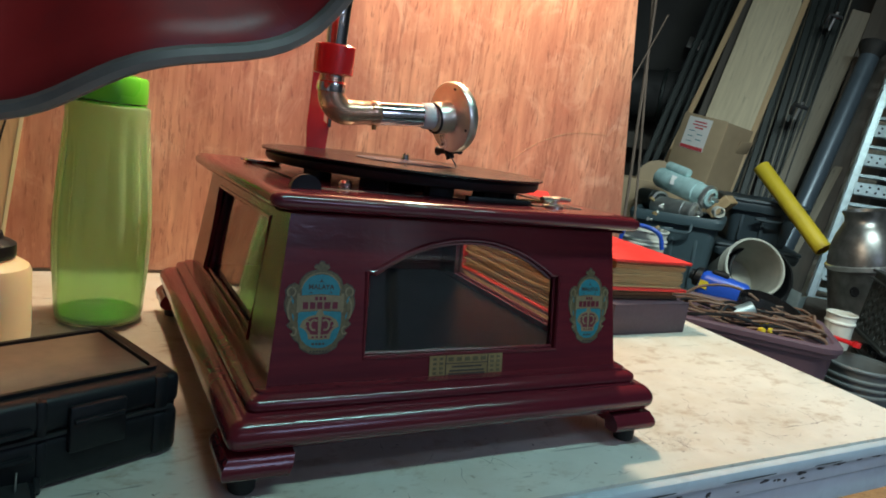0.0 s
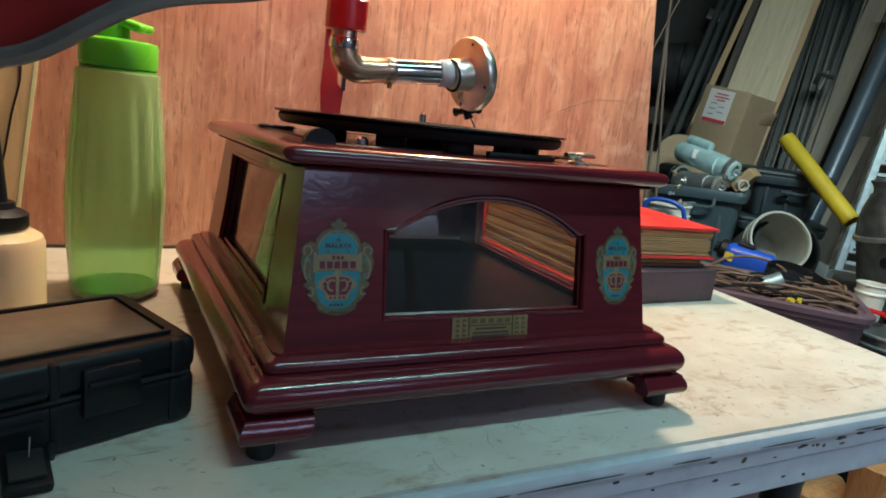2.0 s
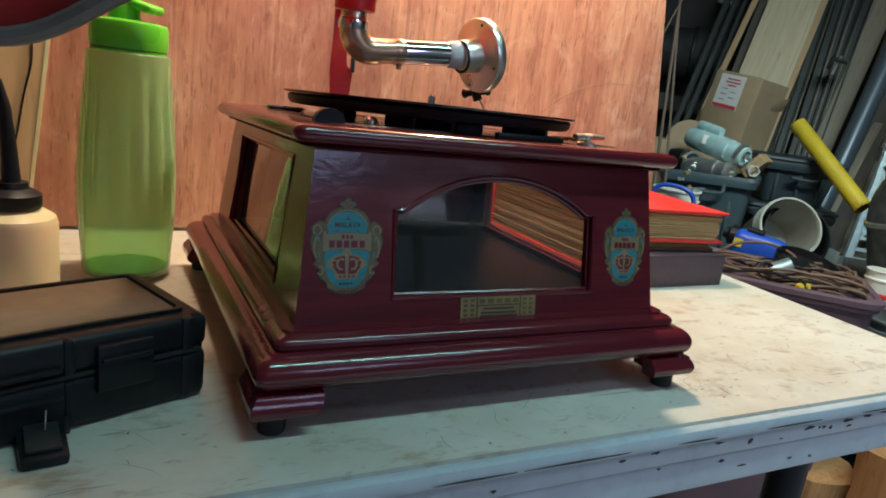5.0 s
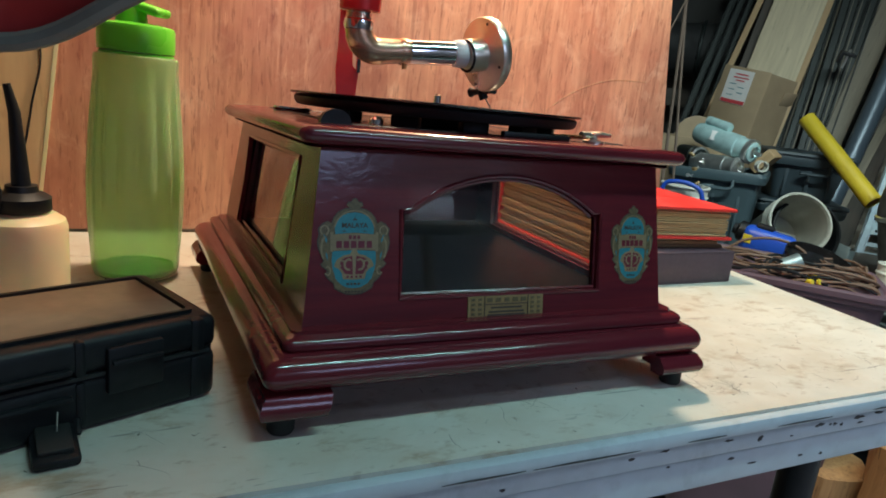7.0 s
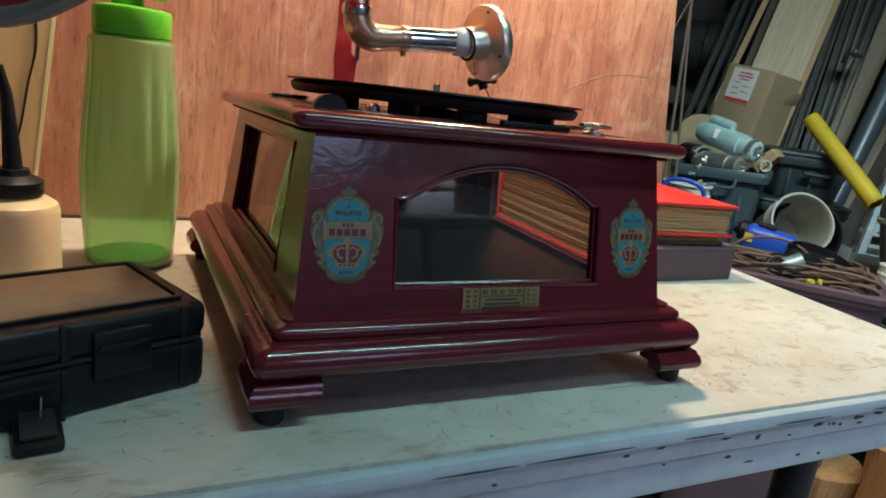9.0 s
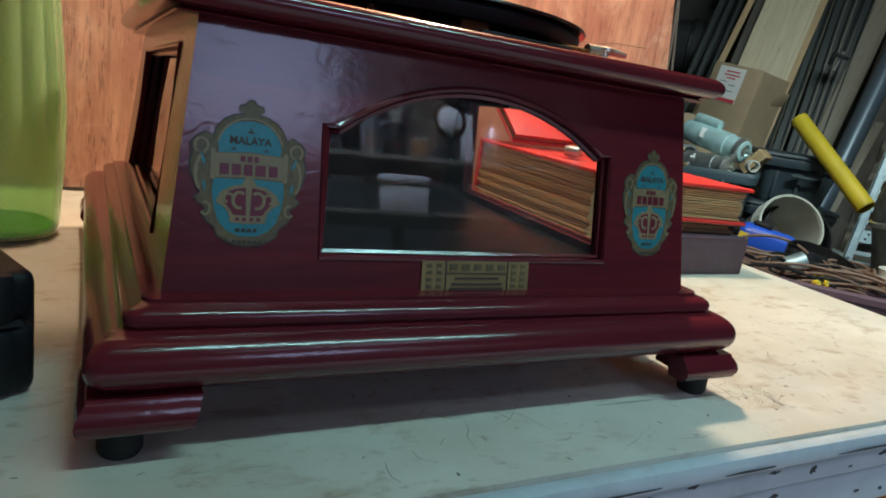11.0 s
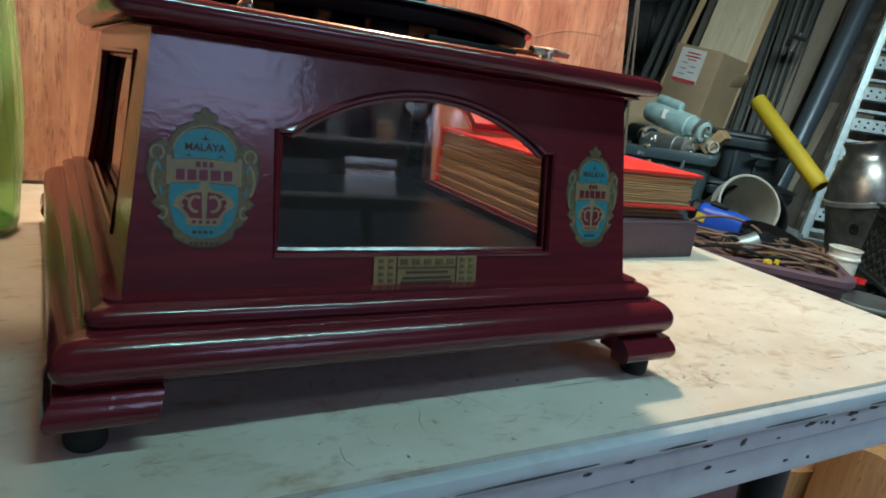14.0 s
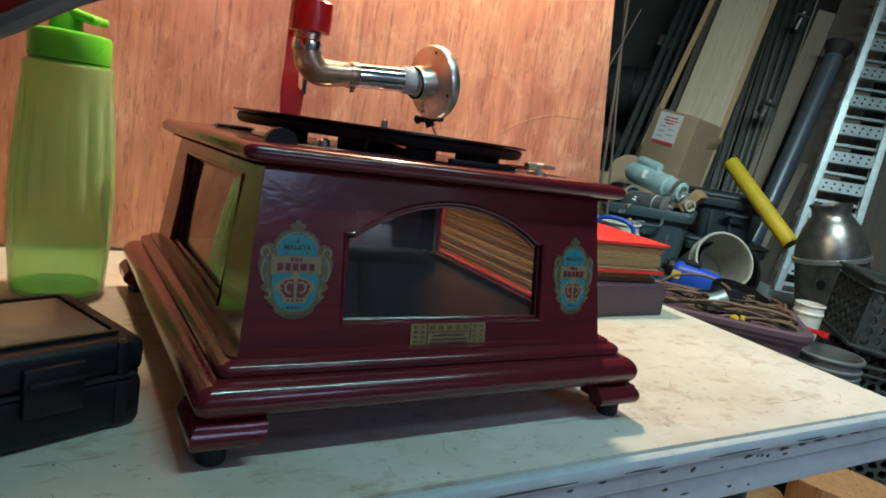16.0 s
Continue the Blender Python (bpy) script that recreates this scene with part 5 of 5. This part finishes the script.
def bucket(name, m, rad, h, material, label, ribs=3):
    e = thing(name, m, label, "bucket", "buckets in the store")
    prof = [(rad * 0.86, 0.0), (rad * 0.88, 0.004), (rad * 0.955, h * 0.68)]
    for k in range(ribs):
        z = h * (0.70 + 0.075 * k)
        prof += [(rad * 0.96, z), (rad * 1.03, z + 0.002), (rad * 1.03, z + 0.006), (rad * 0.965, z + 0.009)]
    part("shell", lathe(prof + [(rad * 0.97, h * 0.965), (rad * 0.94, h * 0.965), (rad * 0.84, 0.006), (rad * 0.3, 0.006)], 48), material, e)
    part("rim", lathe([(rad * 0.95, h * 0.960), (rad * 1.04, h * 0.965), (rad * 1.045, h * 0.985), (rad * 1.02, h), (rad * 0.96, h), (rad * 0.95, h * 0.960)], 48, False), material, e)
    return e


bucket("white_bucket", far_pose(0.322, 2.58, 0.640, 62, 0, 0) @ pose(0, 0, 0, 0, 16, 0) @ pose(0, 0, -0.22), 0.104, 0.22, M_BUCKET, "dirty white plastic bucket lying on its side")
bucket("black_bucket", far_pose(0.365, 2.66, 0.612, 62, 0, 0) @ pose(0, 0, 0, 0, 16, 0) @ pose(0, 0, -0.26), 0.116, 0.24, M_BLACK, "black plastic bucket behind the white one")
bucket("small_pail", far_pose(-0.062, 2.30, 0.567), 0.074, 0.17, M_WHITE, "small white plastic pail behind the albums", 2)
bucket("grey_bucket", far_pose(0.502, 1.80, 0.0), 0.086, 0.350, M_BLACK, "dark plastic bucket under a grey pail", 4)
bucket("grey_pail", far_pose(0.502, 1.80, 0.351), 0.078, 0.220, M_GREYPAIL, "dirty grey plastic pail with ribs round its rim", 3)
bucket("white_pail", far_pose(0.468, 1.93, 0.565), 0.036, 0.092, M_WHITE, "small white pail on a stack of pails", 1)
arc = obj("blue_cable", tube(smooth_path([far(-0.13, 2.20, 0.700), far(-0.115, 2.20, 0.745), far(-0.06, 2.20, 0.752), far(-0.015, 2.2, 0.735), far(0.002, 2.20, 0.69)], 6), 0.007, 10), M_BLUE)
tagged(arc, "bright blue cable looped over the pail", "cable")

can = thing("milk_can", far_pose(0.688, 2.50, 0.500, 0, -14, 0) @ Matrix.Diagonal((0.80, 0.80, 1.0, 1)), "dull steel milk can with a narrow neck", "milk can")
part("lower_body", lathe([(0.135, 0), (0.140, 0.005), (0.138, 0.22), (0.141, 0.225), (0.141, 0.235)], 56), M_CAN, can)
part("shoulder", lathe([(0.139, 0.235), (0.137, 0.26), (0.126, 0.30), (0.108, 0.335), (0.088, 0.36), (0.076, 0.372), (0.072, 0.385), (0.074, 0.400), (0.080, 0.408), (0.081, 0.413), (0.074, 0.414), (0.068, 0.39), (0.066, 0.37)], 56, False), M_CAN, can)
part("band", lathe([(0.140, 0.226), (0.148, 0.229), (0.148, 0.241), (0.140, 0.244)], 56, False), M_STEEL, can, "raised steel band")
for a, z in ((242, 0.165), (232, 0.085)):
    part("port", lathe([(0.017, 0), (0.017, 0.004), (0.010, 0.005), (0.010, 0.001)], 18), M_BLACK if z > 0.1 else M_LADDER, can, "", pose(0.138 * math.cos(radians(a)), 0.138 * math.sin(radians(a)), z, 90, 0, a + 90))

canbox = thing("can_crate", far_pose(0.70, 2.50, 0), "dark wooden crate under the milk can", "crate")
part("crate_body", box(0.30, 0.26, 0.472, (0, 0, 0.236), 0.004), M_DARKWOOD, canbox)

# tub of cables beside the table
TUB = far_pose(0.185, 1.535, 0, 0, 0, 0)
tub = thing("cable_tub", TUB, "mauve plastic tub full of brown cables", "tub")
part("tub_shell", rect_rings([(-0.05, 0), (-0.045, 0.005), (0.0, 0.652), (0.007, 0.656), (0.009, 0.672), (0.004, 0.676), (-0.004, 0.672), (-0.012, 0.61), (-0.04, 0.30)], 0.172, 0.128, 0.045), M_MAUVE, tub)
part("tub_rim", rect_rings([(0.009, 0.664), (0.012, 0.667), (0.012, 0.677), (0.008, 0.680), (-0.003, 0.680), (-0.006, 0.677)], 0.172, 0.128, 0.045), M_MAUVE, tub)
cables = thing("cable_heap", TUB @ pose(0, 0, 0.628), "tangled heap of brown and black cables in a tub", "cables")
rng = random.Random(5)
for k in range(80):
    cx, cy, rr = rng.uniform(-0.10, 0.11), rng.uniform(-0.08, 0.07), rng.uniform(0.04, 0.10)
    a0, sweep, tilt, zz = rng.uniform(0, 6.28), rng.uniform(2.5, 6.0), rng.uniform(-0.25, 0.25), rng.uniform(0.0, 0.065)
    pts = []
    for i in range(15):
        a = a0 + sweep * i / 14
        x, y = cx + rr * 1.3 * math.cos(a), cy + rr * 0.8 * math.sin(a)
        pts.append((max(-0.150, min(0.150, x)), max(-0.110, min(0.104, y)), zz + tilt * (y - cy) + 0.008 * math.sin(3 * a)))
    part("cable", tube(smooth_path(pts, 2), rng.choice((0.0022, 0.0028, 0.0034)), 7), M_BLACK if k % 7 == 0 else M_CABLE, cables)
for x, y, z in ((0.030, -0.106, 0.044), (0.044, -0.102, 0.046), (0.036, -0.088, 0.054)):
    pc = obj("plug_cap", moved(lathe([(0.006, 0), (0.007, 0.003), (0.005, 0.014)], 14), pose(0, 0, 0, 80, 0, 30)), M_YELLOW)
    pc.matrix_world = TUB @ pose(x, y, 0.635 + z)
    tagged(pc, "small yellow plastic plug among the cables", "plug", "yellow plugs")
pan = thing("black_tray", far_pose(0.246, 1.585, 0.678, 14, 12, 0) @ Matrix.Scale(0.72, 4), "round black tray with brass pins on the cables", "tray")
part("tray_body", lathe([(0.085, 0), (0.095, 0.004), (0.098, 0.03), (0.094, 0.03), (0.090, 0.008), (0.02, 0.006)], 44), M_SHELLAC, pan)
for a in (250, 285):
    part("pin", tube([(0.096 * math.cos(radians(a)), 0.096 * math.sin(radians(a)), 0.008), (0.097 * math.cos(radians(a)), 0.097 * math.sin(radians(a)), 0.028)], 0.003, 8), M_CREAM, pan, "pale brass pin")
clampm = thing("steel_clamp", far_pose(0.190, 1.50, 0.692, 10, 60, 25) @ Matrix.Scale(0.66, 4), "shiny steel pipe clamp lying on the cables", "clamp")
part("clamp_shell", lathe([(0.022, -0.03), (0.027, -0.03), (0.027, 0.03), (0.022, 0.03), (0.022, -0.03)], 20, False), M_LADDER, clampm)
part("clamp_lug", box(0.03, 0.02, 0.045, (0.035, 0, 0), 0.003), M_LADDER, clampm)
blue = thing("power_drill", far_pose(0.140, 1.76, 0.640, 0, 8, -10) @ Matrix.Scale(0.80, 4), "blue plastic power tool lying on the cables", "power tool")
part("tool_body", moved(box(0.15, 0.075, 0.085, (0, 0, 0), 0.022, 3), pose(0.02, 0, 0.055)), M_BLUE, blue)
part("tool_nose", cyl_between((-0.05, 0, 0.07), (-0.085, 0, 0.072), [(0.032, 0), (0.030, 0.5), (0.018, 0.7), (0.016, 1)], 20), M_BLACK, blue, "black nose")
part("tool_switch", moved(box(0.05, 0.03, 0.014, (0, 0, 0), 0.005), pose(0.0, -0.005, 0.103)), M_BLACK, blue)
part("tool_label", moved(box(0.025, 0.001, 0.025, (0, 0, 0)), pose(-0.035, -0.0385, 0.06)), M_YELLOW, blue, "faded yellow sticker")
loose = obj("loose_cable", tube(smooth_path([far(0.030, 1.63, 0.665), far(0.067, 1.63, 0.676), far(0.100, 1.63, 0.702), far(0.138, 1.63, 0.715), far(0.179, 1.63, 0.717), far(0.221, 1.63, 0.703), far(0.240, 1.63, 0.680)], 6), 0.0032, 8), M_CABLE)
tagged(loose, "single brown cable arching over the power tool", "cable")
brk = thing("metal_bracket", far_pose(0.425, 2.42, 0.490, 0, 8, -40) @ Matrix.Scale(0.75, 4), "bent pale metal bracket beside the bucket", "bracket")
part("bracket_web", box(0.050, 0.004, 0.165, (0, 0, 0.0825), 0.001), M_LADDER, brk)
part("bracket_flange", box(0.004, 0.045, 0.150, (0.026, 0.022, 0.075), 0.001), M_LADDER, brk)
stand = thing("tool_crate", far_pose(0.155, 1.81, 0), "dark wooden crate behind the cable tub", "crate")
part("crate_body", box(0.30, 0.20, 0.638, (0, 0.0, 0.319), 0.004), M_DARKWOOD, stand)
stand2 = thing("pail_crate", far_pose(-0.08, 2.31, 0), "dark wooden crate under the small pail", "crate")
part("crate_body", box(0.24, 0.20, 0.566, (0, 0, 0.283), 0.004), M_DARKWOOD, stand2)

# milk crates
for n, z in ((0, 0.0), (0, 0.176), (0, 0.352), (1, 0.528)):
    cr = thing("milk_crate", far_pose(0.738 - 0.006 * n, 2.10, z + 0.016 * n, 0, 6 * n, -2 + 3 * n), "black plastic lattice crate, stacked by the buckets", "crate", "stacked milk crates")
    w, h = 0.148, 0.186 if n else 0.168
    for ax in range(4):
        m = pose(0, 0, 0, 0, 0, 90 * ax) @ pose(0, -w, 0)
        holes = []
        for i in range(10):
            for j in range(5):
                x, zz = -0.1215 + 0.027 * i, 0.028 + 0.0290 * j + (0.010 if i % 2 else 0)
                holes.append([(x + 0.0115 * math.cos(radians(60 * q)), zz + 0.0125 * math.sin(radians(60 * q))) for q in range(6)])
        part("lattice_side", plate([(-w, 0), (w, 0), (w, h), (-w, h)], holes, 0.012), M_CRATE, cr, "", m)
        part("top_rail", moved(box(2 * w + 0.012, 0.020, 0.008, (0, 0, h), 0.002), m), M_CRATE, cr)
        part("side_rail", moved(box(2 * w + 0.008, 0.014, 0.005, (0, -0.004, h - 0.022), 0.001), m), M_CRATE, cr)
        part("foot_rail", moved(box(2 * w + 0.008, 0.018, 0.008, (0, 0, 0.010), 0.002), m), M_CRATE, cr)
    part("crate_floor", box(2 * w - 0.03, 2 * w - 0.03, 0.006, (0, 0, 0.005)), M_CRATE, cr)
grip = thing("red_lever", far_pose(0.452, 1.86, 0.604, 0, 6, -8), "flat red metal lever beside the pails", "lever")
part("lever_bar", box(0.085, 0.012, 0.010, (0, 0, 0), 0.002), M_SLEEVE, grip)
part("lever_eye", lathe([(0.006, -0.006), (0.011, -0.006), (0.011, 0.006), (0.006, 0.006), (0.006, -0.006)], 16, False), M_SLEEVE, grip, "", pose(0.046, 0, 0))
for k, (r, d, z, h, w) in enumerate(((0.50, 1.42, 0.0, 0.40, 0.20), (0.66, 1.36, 0.0, 0.44, 0.18), (0.34, 1.50, 0.0, 0.30, 0.16))):
    bm = lathe([(w / 2, 0), (w / 2 * 1.03, h * 0.3), (w / 2 * 0.97, h * 0.7), (w / 2, h)], 18)
    for vtx in bm.verts:
        vtx.co += Vector(noise.noise_vector(vtx.co * 14 + Vector((k, 0, 0)))) * 0.018 * (1 if vtx.co.z > 0.01 else 0)
    ob = obj("wood_block", bm, M_OSB, None, "", 20)
    ob.matrix_world = far_pose(r, d, z, 0, 0, 40 * k)
    tagged(ob, "rough split brown log standing on the floor", "log", "split logs under the table")

# hose coil and clutter in the dark
roll_ = thing("tarp_roll", far_pose(-0.30, 3.78, 1.125), "dark rolled tarpaulin lying on the plank shelf", "tarp")
part("roll", moved(lathe([(0.06, -0.32), (0.135, -0.31), (0.14, -0.10), (0.132, 0.05), (0.138, 0.28), (0.07, 0.30)], 28, True, lambda a, z: 1 + 0.04 * math.sin(5 * a + 9 * z)), pose(0, 0, 0.135, 0, 90)), M_RUBBER, roll_)
for x in (-0.18, 0.14):
    part("tie", moved(lathe([(0.142, -0.008), (0.146, -0.006), (0.146, 0.006), (0.142, 0.008)], 28, False), pose(x, 0, 0.135, 0, 90)), M_DARKBAR, roll_)
beam("shelf_plank", far(-0.75, 3.85, 1.10), far(0.10, 3.95, 1.10), 0.03, 0.25, M_DARKWOOD, "dark plank shelf on the back wall", "shelf")
pl = obj("metal_plate", box(0.10, 0.006, 0.06, (0, 0, 0), 0.001), M_STEEL)
pl.matrix_world = far_pose(-0.045, 3.93, 1.56, -20, 12, 0)
tagged(pl, "small grey metal plate in the dark", "plate")
for k in range(7):
    f = thing("brass_valve", far_pose(-0.06 + 0.016 * (k % 3), 2.26, 0.705 + 0.022 * k, 20 * k, 30 * k, 50 * k) @ Matrix.Scale(0.62, 4), "small tarnished brass valve hanging by the plywood", "valve", "brass valves")
    part("valve_body", lathe([(0.008, -0.014), (0.010, -0.008), (0.007, 0), (0.010, 0.008), (0.008, 0.014)], 12), M_STEEL if k % 2 else M_PLATE, f)
    part("valve_stem", moved(lathe([(0.004, 0), (0.004, 0.018), (0.009, 0.018), (0.009, 0.022)], 10), pose(0, 0, 0, 90)), M_STEEL, f)

# what stands behind the camera and shows in the glass
rack = thing("wall_rack", Matrix.Translation((1.2, -1.45, 0)), "weathered wooden wall rack with two plank shelves", "rack")
for z in (1.36, 1.16):
    part("plank", box(2.0, 0.30, 0.02, (0, 0, z), 0.003), M_GREYWOOD, rack)
for x in (-0.95, 0.05, 0.95):
    part("post", box(0.04, 0.04, 2.1, (x, -0.12, 1.05), 0.003), M_GREYWOOD, rack)
wbox = thing("white_box", Matrix.Translation((1.16, -1.38, 1.171)), "white cardboard box with a lid on the rack", "box")
part("box_body", box(0.19, 0.14, 0.10, (0, 0, 0.05), 0.003), M_PAPER, wbox)
part("box_lid", box(0.20, 0.15, 0.03, (0, 0, 0.115), 0.003), M_PAPER, wbox)
head = thing("round_headlamp", Matrix.Translation((1.363, -1.34, 1.371)), "round chromed headlamp standing on the rack", "lamp")
part("lamp_shell", moved(lathe([(0.02, -0.06), (0.05, -0.04), (0.07, 0), (0.072, 0.012), (0.064, 0.014)], 32), pose(0, 0, 0.155, -90)), M_CHROME, head)
part("lamp_lens", moved(lathe([(0.064, 0.008), (0.04, 0.020), (0.01, 0.024)], 32), pose(0, 0, 0.155, -90)), M_PAPER, head)
part("lamp_foot", lathe([(0.04, 0), (0.03, 0.01), (0.012, 0.02), (0.012, 0.10)], 20), M_BLACK, head)
strip_ = thing("paint_board", Matrix.Translation((1.485, -1.42, 1.371)), "narrow white board standing on the rack", "board")
part("panel_sheet", box(0.055, 0.012, 0.22, (0, 0, 0.11), 0.002), M_PAPER, strip_)
for x, h, r, tint in ((0.99, 0.15, 0.035, M_DARKBAR), (1.07, 0.20, 0.030, M_STEEL), (1.16, 0.13, 0.045, M_DARKBAR), (1.265, 0.08, 0.034, M_OSB), (1.60, 0.16, 0.05, M_STEEL)):
    tin = thing("storage_tin", Matrix.Translation((x, -1.40, 1.3705)), "dusty round storage tin on the rack", "tin", "tins on the rack")
    part("tin_body", lathe([(r * 0.96, 0), (r, 0.004), (r, h - 0.004), (r * 0.96, h)], 24), tint, tin)
    part("tin_lid", lathe([(r * 1.04, h), (r * 1.05, h + 0.012), (r * 0.9, h + 0.016)], 24), M_STEEL, tin)
